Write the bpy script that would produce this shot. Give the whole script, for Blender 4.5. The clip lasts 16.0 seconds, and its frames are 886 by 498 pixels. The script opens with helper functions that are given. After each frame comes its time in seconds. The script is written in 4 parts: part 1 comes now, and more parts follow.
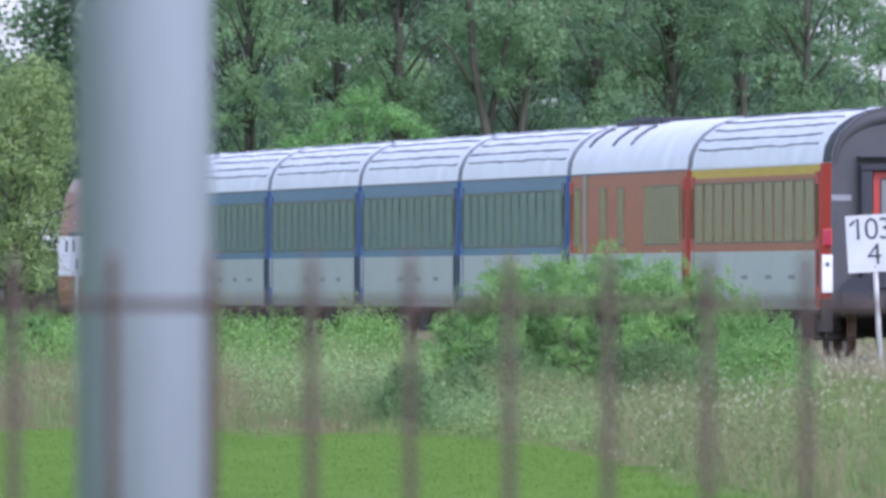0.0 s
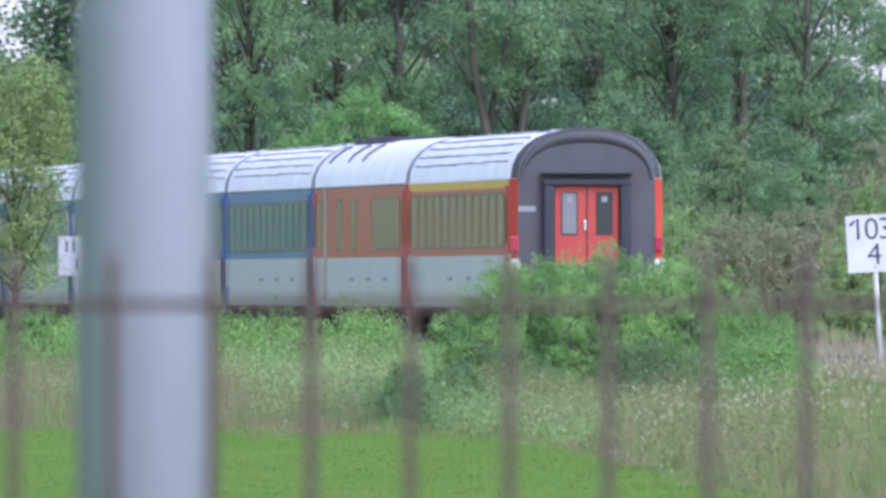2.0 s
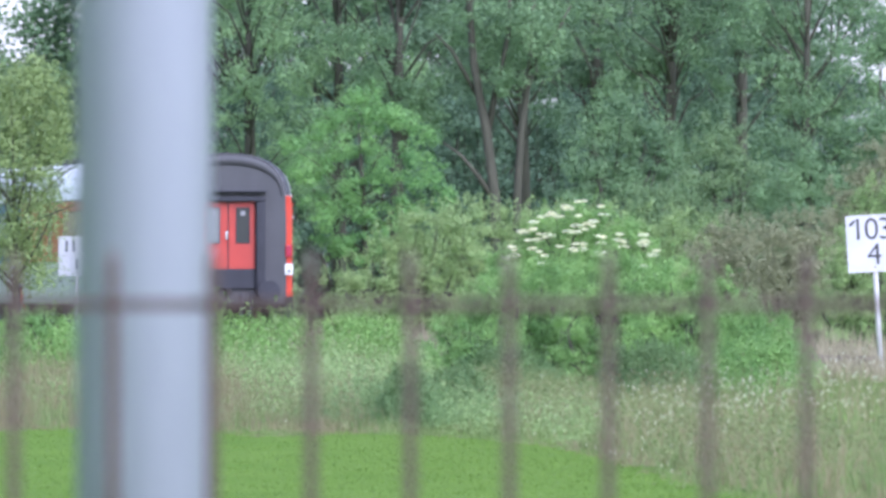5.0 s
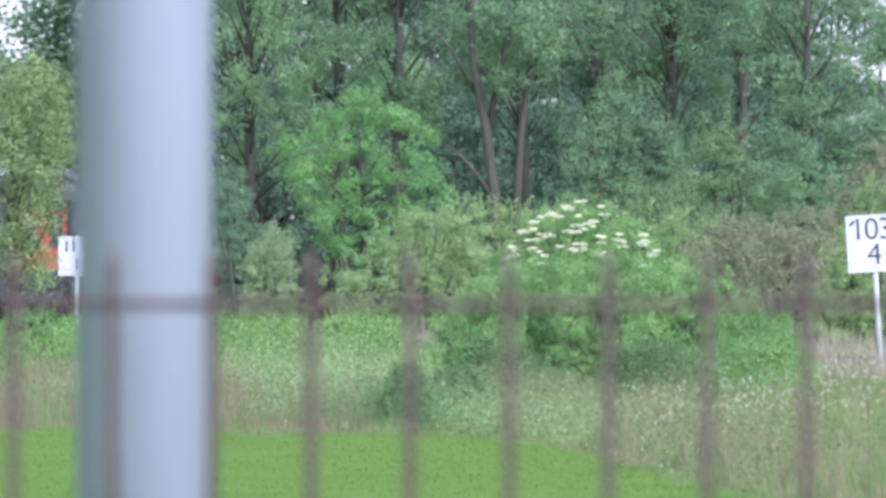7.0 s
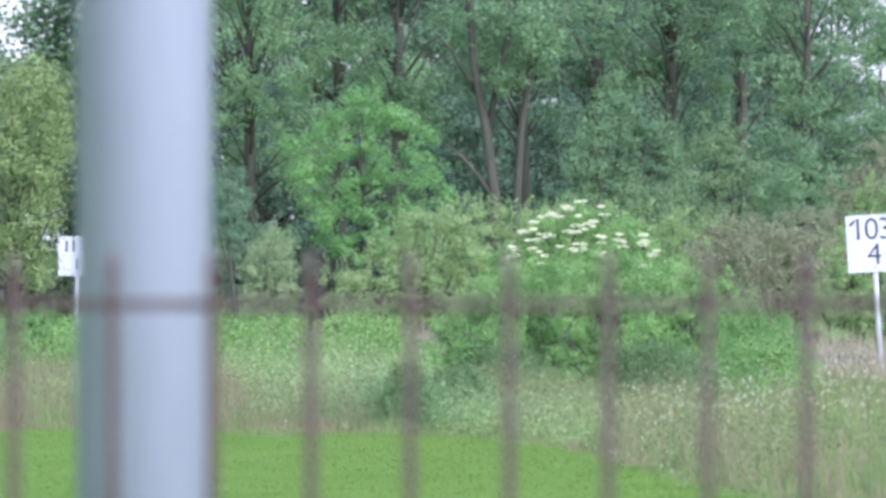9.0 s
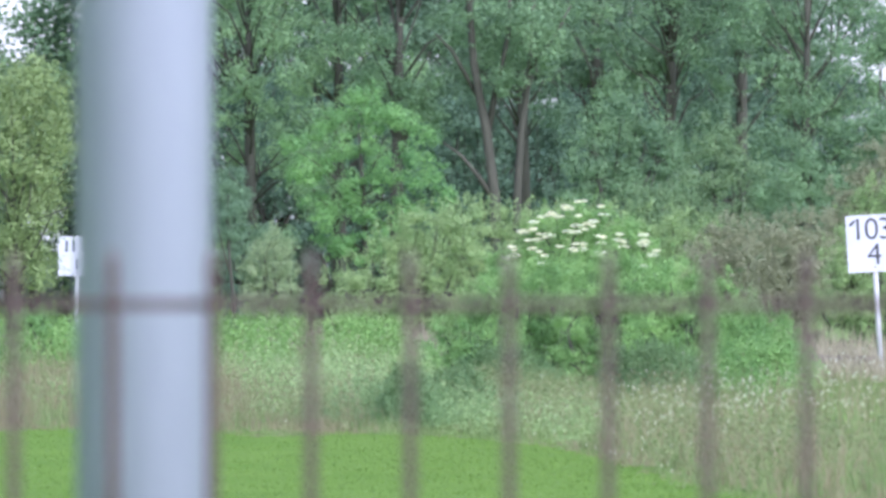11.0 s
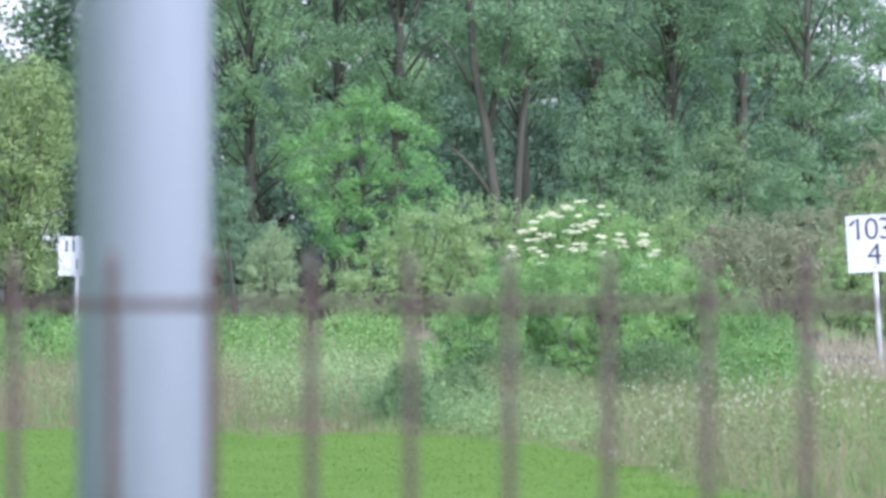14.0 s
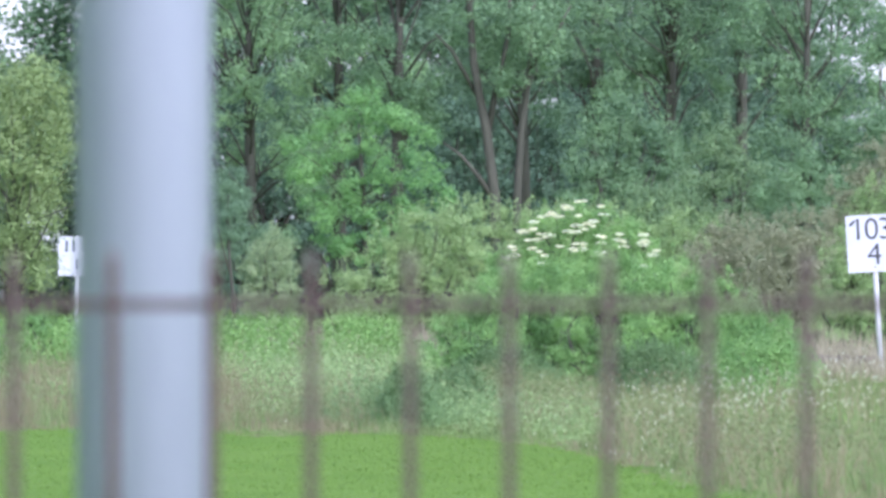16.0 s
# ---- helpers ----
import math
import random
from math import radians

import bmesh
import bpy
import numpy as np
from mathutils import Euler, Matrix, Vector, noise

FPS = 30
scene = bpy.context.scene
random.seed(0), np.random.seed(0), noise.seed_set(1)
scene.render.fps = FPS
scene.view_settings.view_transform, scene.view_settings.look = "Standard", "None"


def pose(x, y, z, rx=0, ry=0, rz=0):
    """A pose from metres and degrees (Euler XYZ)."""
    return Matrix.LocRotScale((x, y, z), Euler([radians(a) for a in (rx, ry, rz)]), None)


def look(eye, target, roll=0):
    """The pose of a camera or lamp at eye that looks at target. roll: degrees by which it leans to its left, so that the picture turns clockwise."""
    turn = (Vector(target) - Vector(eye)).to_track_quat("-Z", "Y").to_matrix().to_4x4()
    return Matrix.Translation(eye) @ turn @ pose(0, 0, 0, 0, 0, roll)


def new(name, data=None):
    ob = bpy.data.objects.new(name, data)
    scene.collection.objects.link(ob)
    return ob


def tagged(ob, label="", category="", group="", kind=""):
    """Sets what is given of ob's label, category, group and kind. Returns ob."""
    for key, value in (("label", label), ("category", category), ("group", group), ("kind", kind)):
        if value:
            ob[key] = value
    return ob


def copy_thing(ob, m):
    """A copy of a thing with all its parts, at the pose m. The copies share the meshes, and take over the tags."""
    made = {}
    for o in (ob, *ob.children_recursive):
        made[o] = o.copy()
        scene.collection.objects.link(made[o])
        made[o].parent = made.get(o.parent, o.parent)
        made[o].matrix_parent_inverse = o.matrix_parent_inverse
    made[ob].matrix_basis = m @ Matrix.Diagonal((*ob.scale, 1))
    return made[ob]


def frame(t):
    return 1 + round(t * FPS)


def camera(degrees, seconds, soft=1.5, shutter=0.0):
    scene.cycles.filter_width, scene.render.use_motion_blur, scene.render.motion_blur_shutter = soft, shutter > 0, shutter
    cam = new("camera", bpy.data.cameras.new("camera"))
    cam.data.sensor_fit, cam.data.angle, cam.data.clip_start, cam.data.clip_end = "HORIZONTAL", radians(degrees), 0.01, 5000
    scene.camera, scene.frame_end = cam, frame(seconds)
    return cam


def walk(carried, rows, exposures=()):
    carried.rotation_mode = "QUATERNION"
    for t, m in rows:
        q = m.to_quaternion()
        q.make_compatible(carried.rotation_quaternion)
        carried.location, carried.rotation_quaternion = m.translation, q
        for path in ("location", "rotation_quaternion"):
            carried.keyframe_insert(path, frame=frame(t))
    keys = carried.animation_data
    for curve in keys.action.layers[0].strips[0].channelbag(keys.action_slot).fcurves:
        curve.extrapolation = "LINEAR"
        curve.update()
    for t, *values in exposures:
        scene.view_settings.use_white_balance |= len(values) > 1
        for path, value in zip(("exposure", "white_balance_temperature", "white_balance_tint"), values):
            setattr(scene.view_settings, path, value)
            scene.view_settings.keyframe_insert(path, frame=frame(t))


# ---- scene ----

# ---------------------------------------------------------------- camera
EYE_Z = 1.35
cam = camera(1.711, 16.0, 3.3)
cam.data.dof.use_dof = True
cam.data.dof.focus_distance = 480.0
cam.data.dof.aperture_fstop = 37.0
VIEW = pose(0, 0, EYE_Z, 90.0796, 0, 0)
walk(cam, [(0.0, VIEW), (16.0, VIEW)], [(t, 1.22 + e, 5350, 27) for t, e in ((0.0, -0.45), (1.5, -0.38), (2.5, -0.28), (3.5, -0.16), (5.0, -0.07), (7.0, -0.02), (8.0, 0.0), (16.0, 0.0))])

# ---------------------------------------------------------------- light: bright overcast
world = bpy.data.worlds.new("overcast_sky")
scene.world = world
world.use_nodes = True
wn, wl = world.node_tree.nodes, world.node_tree.links
sky = wn.new("ShaderNodeTexSky")
sky.sky_type = "NISHITA"
sky.sun_disc = False
sky.sun_elevation = radians(36)
sky.sun_rotation = radians(149)
sky.dust_density = 1.2
sky.air_density = 1.0
veil = wn.new("ShaderNodeHueSaturation")
veil.inputs["Saturation"].default_value = 0.45
wl.new(sky.outputs[0], veil.inputs["Color"])
wl.new(veil.outputs[0], wn["Background"].inputs[0])
wn["Background"].inputs[1].default_value = 0.15
sun = new("sun", bpy.data.lights.new("sun", "SUN"))
sun.data.energy, sun.data.angle, sun.data.color = 1.75, radians(45), (1.0, 0.98, 0.95)
sun.matrix_world = look((45, -75, 64), (0, 0, 0))


# ---------------------------------------------------------------- materials
def material(name, rough=0.6, metal=0.0):
    m = bpy.data.materials.new(name)
    m.use_nodes = True
    b = m.node_tree.nodes["Principled BSDF"]
    b.inputs["Roughness"].default_value = rough
    b.inputs["Metallic"].default_value = metal
    return m, m.node_tree.nodes, m.node_tree.links, b


def surface(name, dark, light, rough=0.6, metal=0.0, scale=3.0, stretch=(1, 1, 1), bump=0.1, grime=0.25, coat=0.0, shine=0.5):
    """Paint, metal or ground with variation at two scales and fine relief."""
    m, n, l, b = material(name, rough, metal)
    tc = n.new("ShaderNodeTexCoord")
    mp = n.new("ShaderNodeMapping")
    mp.inputs["Scale"].default_value = stretch
    l.new(tc.outputs["Object"], mp.inputs[0])
    big, fine = n.new("ShaderNodeTexNoise"), n.new("ShaderNodeTexNoise")
    big.inputs["Scale"].default_value, fine.inputs["Scale"].default_value = scale, scale * 14
    big.inputs["Detail"].default_value = fine.inputs["Detail"].default_value = 5
    for x in (big, fine):
        l.new(mp.outputs[0], x.inputs["Vector"])
    add = n.new("ShaderNodeMix")
    add.inputs["Factor"].default_value = 0.35
    l.new(big.outputs["Fac"], add.inputs["A"])
    l.new(fine.outputs["Fac"], add.inputs["B"])
    ramp = n.new("ShaderNodeValToRGB")
    ramp.color_ramp.elements[0].position, ramp.color_ramp.elements[1].position = 0.5 - grime, 0.5 + grime
    ramp.color_ramp.elements[0].color, ramp.color_ramp.elements[1].color = (*dark, 1), (*light, 1)
    l.new(add.outputs["Result"], ramp.inputs[0])
    l.new(ramp.outputs[0], b.inputs["Base Color"])
    bp = n.new("ShaderNodeBump")
    bp.inputs["Strength"].default_value, bp.inputs["Distance"].default_value = bump, 0.01
    l.new(fine.outputs["Fac"], bp.inputs["Height"])
    l.new(bp.outputs[0], b.inputs["Normal"])
    b.inputs["Specular IOR Level"].default_value = shine
    b.inputs["Coat Weight"].default_value = coat
    b.inputs["Coat Roughness"].default_value = 0.12
    return m


def foliage(name, dark, light, patch=0.8, through_light=0.42, rough=0.55):
    """Leaves: each a little different, in tone patches for growth and painted clump shade."""
    m, n, l, b = material(name, rough)
    geo, tc = n.new("ShaderNodeNewGeometry"), n.new("ShaderNodeTexCoord")
    noise_tex = n.new("ShaderNodeTexNoise")
    noise_tex.inputs["Scale"].default_value = patch
    l.new(tc.outputs["Object"], noise_tex.inputs["Vector"])
    mixf = n.new("ShaderNodeMix")
    mixf.inputs["Factor"].default_value = 0.62
    fine = n.new("ShaderNodeTexNoise")
    fine.inputs["Scale"].default_value, fine.inputs["Detail"].default_value = 9.0, 4.0
    l.new(tc.outputs["Object"], fine.inputs["Vector"])
    grain = n.new("ShaderNodeMix")
    grain.inputs["Factor"].default_value = 0.5
    l.new(geo.outputs["Random Per Island"], grain.inputs["A"])
    l.new(fine.outputs["Fac"], grain.inputs["B"])
    l.new(grain.outputs["Result"], mixf.inputs["A"])
    l.new(noise_tex.outputs["Fac"], mixf.inputs["B"])
    ramp = n.new("ShaderNodeValToRGB")
    ramp.color_ramp.elements[0].position, ramp.color_ramp.elements[1].position = 0.3, 0.7
    ramp.color_ramp.elements[0].color, ramp.color_ramp.elements[1].color = (*dark, 1), (*light, 1)
    l.new(mixf.outputs["Result"], ramp.inputs[0])
    l.new(ramp.outputs[0], b.inputs["Base Color"])
    b.inputs["Specular IOR Level"].default_value = 0.25
    tr = n.new("ShaderNodeBsdfTranslucent")
    l.new(ramp.outputs[0], tr.inputs["Color"])
    mx = n.new("ShaderNodeMixShader")
    mx.inputs[0].default_value = through_light
    l.new(b.outputs[0], mx.inputs[1])
    l.new(tr.outputs[0], mx.inputs[2])
    l.new(mx.outputs[0], n["Material Output"].inputs["Surface"])
    return m


# wood leaves: distance haze is put into the colour as paler, bluer green
LEAF_FOREST = foliage("leaf_forest", (0.109, 0.190, 0.103), (0.274, 0.421, 0.191), 0.9)
LEAF_LIGHT = foliage("leaf_light", (0.149, 0.252, 0.126), (0.357, 0.522, 0.227), 0.9)
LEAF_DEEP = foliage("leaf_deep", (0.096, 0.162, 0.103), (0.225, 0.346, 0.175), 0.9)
# darker leaf: the wood's inner shade is put into the colour
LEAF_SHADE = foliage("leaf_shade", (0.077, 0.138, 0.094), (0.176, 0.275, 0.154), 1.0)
LEAF_BRIGHT = foliage("leaf_bright", (0.106, 0.24, 0.088), (0.30, 0.515, 0.162), 1.0)
LEAF_BUSH = foliage("leaf_bush", (0.127, 0.261, 0.083), (0.408, 0.618, 0.204), 1.6)
LEAF_OLIVE = foliage("leaf_olive", (0.165, 0.235, 0.085), (0.36, 0.46, 0.18), 1.8)
LEAF_GREY = foliage("leaf_grey", (0.127, 0.207, 0.098), (0.287, 0.408, 0.184), 1.2)
LEAF_HEDGE = foliage("leaf_hedge", (0.208, 0.320, 0.119), (0.439, 0.564, 0.237), 1.6)
LEAF_PALE = foliage("leaf_pale", (0.21, 0.30, 0.13), (0.46, 0.55, 0.29), 2.4)
LEAF_WEED = foliage("leaf_weed", (0.149, 0.211, 0.077), (0.324, 0.360, 0.158), 1.8)
LEAF_DUSK = foliage("leaf_dusk", (0.110, 0.200, 0.079), (0.236, 0.347, 0.137), 1.6)
LEAF_BROWN = foliage("leaf_brown", (0.215, 0.235, 0.130), (0.385, 0.400, 0.230), 1.4)
NETTLE = foliage("nettle", (0.12, 0.245, 0.055), (0.35, 0.53, 0.17), 1.4)
PETAL = foliage("petal", (0.80, 0.80, 0.56), (0.93, 0.92, 0.74), 2.0)
PETAL_WHITE = foliage("petal_white", (0.66, 0.64, 0.46), (0.82, 0.80, 0.62), 2.0)
GRASS_PALE = foliage("grass_pale", (0.180, 0.176, 0.081), (0.351, 0.302, 0.176), 0.7)
GRASS_DRY = foliage("grass_dry", (0.264, 0.229, 0.141), (0.440, 0.387, 0.264), 0.35)
GRASS_GREEN = foliage("grass_green", (0.114, 0.180, 0.055), (0.264, 0.338, 0.119), 0.7)
GRASS_LAWN = foliage("grass_lawn", (0.122, 0.218, 0.037), (0.194, 0.309, 0.061), 0.25)
BARK = surface("bark", (0.034, 0.035, 0.022), (0.083, 0.081, 0.053), 0.9, 0, 4, (1, 1, 0.25), 0.8)
TURF = surface("turf", (0.095, 0.178, 0.025), (0.142, 0.233, 0.040), 1.0, 0, 0.9, (1, 0.12, 1), 0.3, 0.2, 0.0, 0.02)
STONE = surface("ballast_stone", (0.14, 0.125, 0.11), (0.32, 0.29, 0.26), 0.95, 0, 6, (1, 1, 1), 1.0)
STEEL = surface("rail_steel", (0.14, 0.08, 0.05), (0.30, 0.22, 0.17), 0.6, 0.6, 3)
WOOD = surface("sleeper_wood", (0.07, 0.055, 0.045), (0.17, 0.14, 0.11), 0.9, 0, 5, (4, 1, 1), 0.6)
POLE_PAINT = surface("pole_paint", (0.344, 0.358, 0.421), (0.409, 0.428, 0.486), 0.6, 0.0, 2.5, (1, 1, 0.25), 0.1, shine=0.15)
FENCE_PAINT = surface("fence_paint", (0.049, 0.031, 0.023), (0.085, 0.054, 0.041), 0.55, 0.2, 6, (1, 1, 0.3), 0.3)
SIGN_WHITE = surface("sign_white", (0.427, 0.432, 0.456), (0.543, 0.548, 0.572), 0.45, 0, 4)
SIGN_BLACK = surface("sign_black", (0.012, 0.012, 0.013), (0.03, 0.03, 0.03), 0.5, 0, 5)
POST_GREY = surface("post_grey", (0.38, 0.37, 0.35), (0.58, 0.57, 0.55), 0.6, 0.2, 5)
RED = surface("coach_red", (0.44, 0.05, 0.032), (0.58, 0.08, 0.045), 0.5, 0, 1.2, (1, 0.3, 2), 0.01, 0.3, 0.0, 0.08)
# red sides, with greenery reflected at a grazing view put into the colour
RED_SIDE = surface("coach_red_reflecting", (0.38, 0.098, 0.026), (0.50, 0.135, 0.036), 0.45, 0, 1.2, (1, 0.3, 2), 0.01, 0.3, 0.0, 0.075)
RED_DOOR = surface("end_door_red", (0.308, 0.030, 0.021), (0.405, 0.044, 0.026), 0.4, 0, 2.0, (1, 1, 1), 0.03, 0.3)
BLUE = surface("coach_blue", (0.025, 0.09, 0.32), (0.045, 0.13, 0.38), 0.4, 0, 1.2, (1, 0.3, 2), 0.01, 0.3, 0.0, 0.08)
# blue sides, turned teal by reflected greenery put into the colour
TEAL = surface("coach_blue_reflecting", (0.026, 0.135, 0.25), (0.045, 0.19, 0.345), 0.4, 0, 1.2, (1, 0.3, 2), 0.01, 0.3, 0.0, 0.12)
GREY = surface("coach_grey", (0.36, 0.40, 0.40), (0.46, 0.50, 0.47), 0.36, 0, 1.2, (1, 0.3, 2), 0.01, 0.3)
YELLOW = surface("coach_yellow", (0.68, 0.45, 0.06), (0.80, 0.55, 0.09), 0.6, 0, 1.5, (1, 0.3, 2), 0.01, 0.3, 0.0, 0.06)
ROOF = surface("roof_silver", (0.68, 0.68, 0.70), (0.95, 0.95, 0.96), 0.5, 0.1, 1.1, (1, 0.5, 1), 0.1, 0.28)
# dark blue that puts the shade at the coach joints into the paint
JOINT_SHADE = surface("joint_shade_blue", (0.035, 0.06, 0.10), (0.06, 0.095, 0.15), 0.45, 0, 2, (1, 1, 1), 0.02, 0.3, 0.0, 0.1)
RIB = surface("roof_rib", (0.07, 0.075, 0.09), (0.15, 0.155, 0.175), 0.7, 0, 2)
END_GREY = surface("end_grey", (0.038, 0.039, 0.042), (0.064, 0.065, 0.069), 0.6, 0, 2, (1, 1, 0.5), 0.1)
RUBBER = surface("rubber", (0.014, 0.015, 0.020), (0.035, 0.036, 0.045), 0.75, 0, 3)
BLACK = surface("running_gear", (0.012, 0.011, 0.010), (0.05, 0.042, 0.035), 0.8, 0.2, 4)
CHROME = surface("chrome", (0.55, 0.56, 0.58), (0.7, 0.7, 0.72), 0.25, 0.9, 4)
STRIP = surface("strip_beige", (0.30, 0.28, 0.20), (0.42, 0.39, 0.30), 0.6, 0, 3)
CREAM = surface("cream_paint", (0.55, 0.55, 0.52), (0.72, 0.72, 0.69), 0.45, 0, 3)
PALE_LETTER = surface("pale_letter", (0.180, 0.180, 0.192), (0.252, 0.252, 0.264), 0.6, 0, 6)


def glass_pane(name, tint, rough=0.12, shine=0.9):
    m, n, l, b = material(name, rough)
    b.inputs["Base Color"].default_value = (*tint, 1)
    b.inputs["Specular IOR Level"].default_value = shine
    return m


def lamp_red():
    m, n, l, b = material("tail_lamp_glass", 0.2)
    b.inputs["Base Color"].default_value = (0.26, 0.010, 0.035, 1)
    b.inputs["Emission Color"].default_value = (1.0, 0.03, 0.08, 1)
    b.inputs["Emission Strength"].default_value = 0.03
    return m


# red coaches' panes: dust, plus the reflected greenery put into the tint
GLASS, LAMP = glass_pane("dusty_glass_brown_reflection", (0.25, 0.155, 0.055), 0.22, 0.25), lamp_red()
# blue coaches' panes: the same dust, with a teal reflection in the tint
GLASS_TEAL = glass_pane("dusty_glass_green_reflection", (0.03, 0.135, 0.165), 0.22, 0.22)
# left end-door pane: its grey reflection is put into the tint
GLASS_GREY = glass_pane("grey_reflection_door_glass", (0.16, 0.17, 0.17), 0.2, 0.5)
ROOF_RIM = surface("roof_rim_grey", (0.20, 0.20, 0.22), (0.34, 0.34, 0.36), 0.7, 0, 2)
GLASS_DARK = glass_pane("dark_door_glass", (0.03, 0.035, 0.035), 0.08, 0.5)
WINDOW_RIM = surface("window_rim", (0.10, 0.085, 0.055), (0.155, 0.13, 0.085), 0.7, 0, 4)


# ---------------------------------------------------------------- mesh helpers
def part(name, bm, mat, parent=None, label="", smooth=False):
    """Links a bmesh as one mesh object under a thing or a part."""
    me = bpy.data.meshes.new(name)
    bm.normal_update()
    bm.to_mesh(me)
    bm.free()
    return link(name, me, mat, parent, label, smooth)


def link(name, me, mat, parent=None, label="", smooth=False):
    if mat is not None and not me.materials:
        me.materials.append(mat)
    if smooth:
        me.polygons.foreach_set("use_smooth", [True] * len(me.polygons))
    ob = new(name, me)
    ob.parent = parent
    if label:
        ob["label"] = label
    return ob


def empty(name, m=None):
    ob = new(name)
    ob.empty_display_size = 0.3
    if m is not None:
        ob.matrix_basis = m
    return ob


def raw(name, verts, faces):
    """A mesh from arrays: verts (n, 3), faces (m, k)."""
    me = bpy.data.meshes.new(name)
    k = faces.shape[1]
    me.vertices.add(len(verts))
    me.vertices.foreach_set("co", np.ascontiguousarray(verts, dtype=np.float32).ravel())
    me.loops.add(faces.size)
    me.loops.foreach_set("vertex_index", np.ascontiguousarray(faces, dtype=np.int32).ravel())
    me.polygons.add(len(faces))
    me.polygons.foreach_set("loop_start", np.arange(0, faces.size, k, dtype=np.int32))
    me.update(calc_edges=True)
    return me


def box(bm, x0, y0, z0, x1, y1, z1, bevel=0.0):
    m = Matrix.Translation(((x0 + x1) / 2, (y0 + y1) / 2, (z0 + z1) / 2)) @ Matrix.Diagonal((x1 - x0, y1 - y0, z1 - z0, 1))
    vs = bmesh.ops.create_cube(bm, size=1, matrix=m)["verts"]
    if bevel:
        es = list({e for v in vs for e in v.link_edges})
        bmesh.ops.bevel(bm, geom=es, offset=bevel, segments=2, affect="EDGES", profile=0.6)
    return bm


def boxed(x0, y0, z0, x1, y1, z1, bevel=0.0):
    return box(bmesh.new(), x0, y0, z0, x1, y1, z1, bevel)


def cyl(bm, p, q, r0, r1=None, n=16):
    p, q = Vector(p), Vector(q)
    d = q - p
    m = Matrix.Translation((p + q) / 2) @ d.to_track_quat("Z", "Y").to_matrix().to_4x4()
    bmesh.ops.create_cone(bm, cap_ends=True, segments=n, radius1=r0, radius2=r0 if r1 is None else r1, depth=d.length, matrix=m)
    return bm


def tube(bm, pts, radii, n=7):
    """A tapered limb along a bent line."""
    rings = []
    for i, (p, r) in enumerate(zip(pts, radii)):
        a = Vector(pts[max(i - 1, 0)])
        b = Vector(pts[min(i + 1, len(pts) - 1)])
        q = (b - a).to_track_quat("Z", "Y")
        rings.append([bm.verts.new(Vector(p) + q @ Vector((r * math.cos(k * math.tau / n), r * math.sin(k * math.tau / n), 0))) for k in range(n)])
    for a, b in zip(rings, rings[1:]):
        for k in range(n):
            bm.faces.new((a[k], a[(k + 1) % n], b[(k + 1) % n], b[k]))
    bm.faces.new(rings[0][::-1])
    bm.faces.new(rings[-1])
    return bm


# ---------------------------------------------------------------- foliage helpers
def leafage(name, blobs, puff, rng, cover=0.22, size=None, extra=None):
    """A crown: each large mass carries many small puffs of leaves."""
    c, r = np.array([b[0] for b in blobs]), np.array([b[1] for b in blobs])
    qs, rs = [], []
    for ci, ri in zip(c, r):
        m = max(5, int(1.9 * (ri.mean() / puff) ** 2))
        d = rng.normal(size=(m, 3))
        d /= np.linalg.norm(d, axis=1, keepdims=True)
        qs.append(ci + d * ri * rng.uniform(0.55, 1.05, m)[:, None])
        rs.append(puff * rng.uniform(0.6, 1.4, m))
    q, pr = np.concatenate(qs), np.concatenate(rs)
    keep = q[:, 2] > 0.02
    for ci, ri in zip(c, r):
        keep &= (((q - ci) / ri) ** 2).sum(1) > 0.25
    q, pr = q[keep], pr[keep]
    size = size or puff * 0.31
    k = rng.poisson(cover * 4 * math.pi * pr ** 2 / (0.3 * size ** 2))
    idx = np.repeat(np.arange(len(q)), k)
    d = rng.normal(size=(len(idx), 3))
    d /= np.linalg.norm(d, axis=1, keepdims=True)
    far = rng.uniform(0, 1, len(idx)) ** 0.42 * 1.0
    far = np.where(rng.uniform(0, 1, len(idx)) < 0.10, far * rng.uniform(1.1, 1.7, len(idx)), far)
    form = np.exp(rng.normal(size=(len(q), 3)) * 0.28) * np.array([1.1, 1.0, 0.85])
    p = q[idx] + d * (pr[idx] * far)[:, None] * form[idx]
    o = d * np.minimum(far, 1.0)[:, None] + np.array([0, 0, 0.4])
    if extra:
        p, o = np.concatenate([p, extra[0]]), np.concatenate([o, extra[1]])
    ok = p[:, 2] > 0.03
    p, o = p[ok], o[ok]
    v, f = leaf_arrays(p, size, rng, facing=o / (np.linalg.norm(o, axis=1, keepdims=True) + 1e-9), rough=0.32)
    return raw(name, v, f)


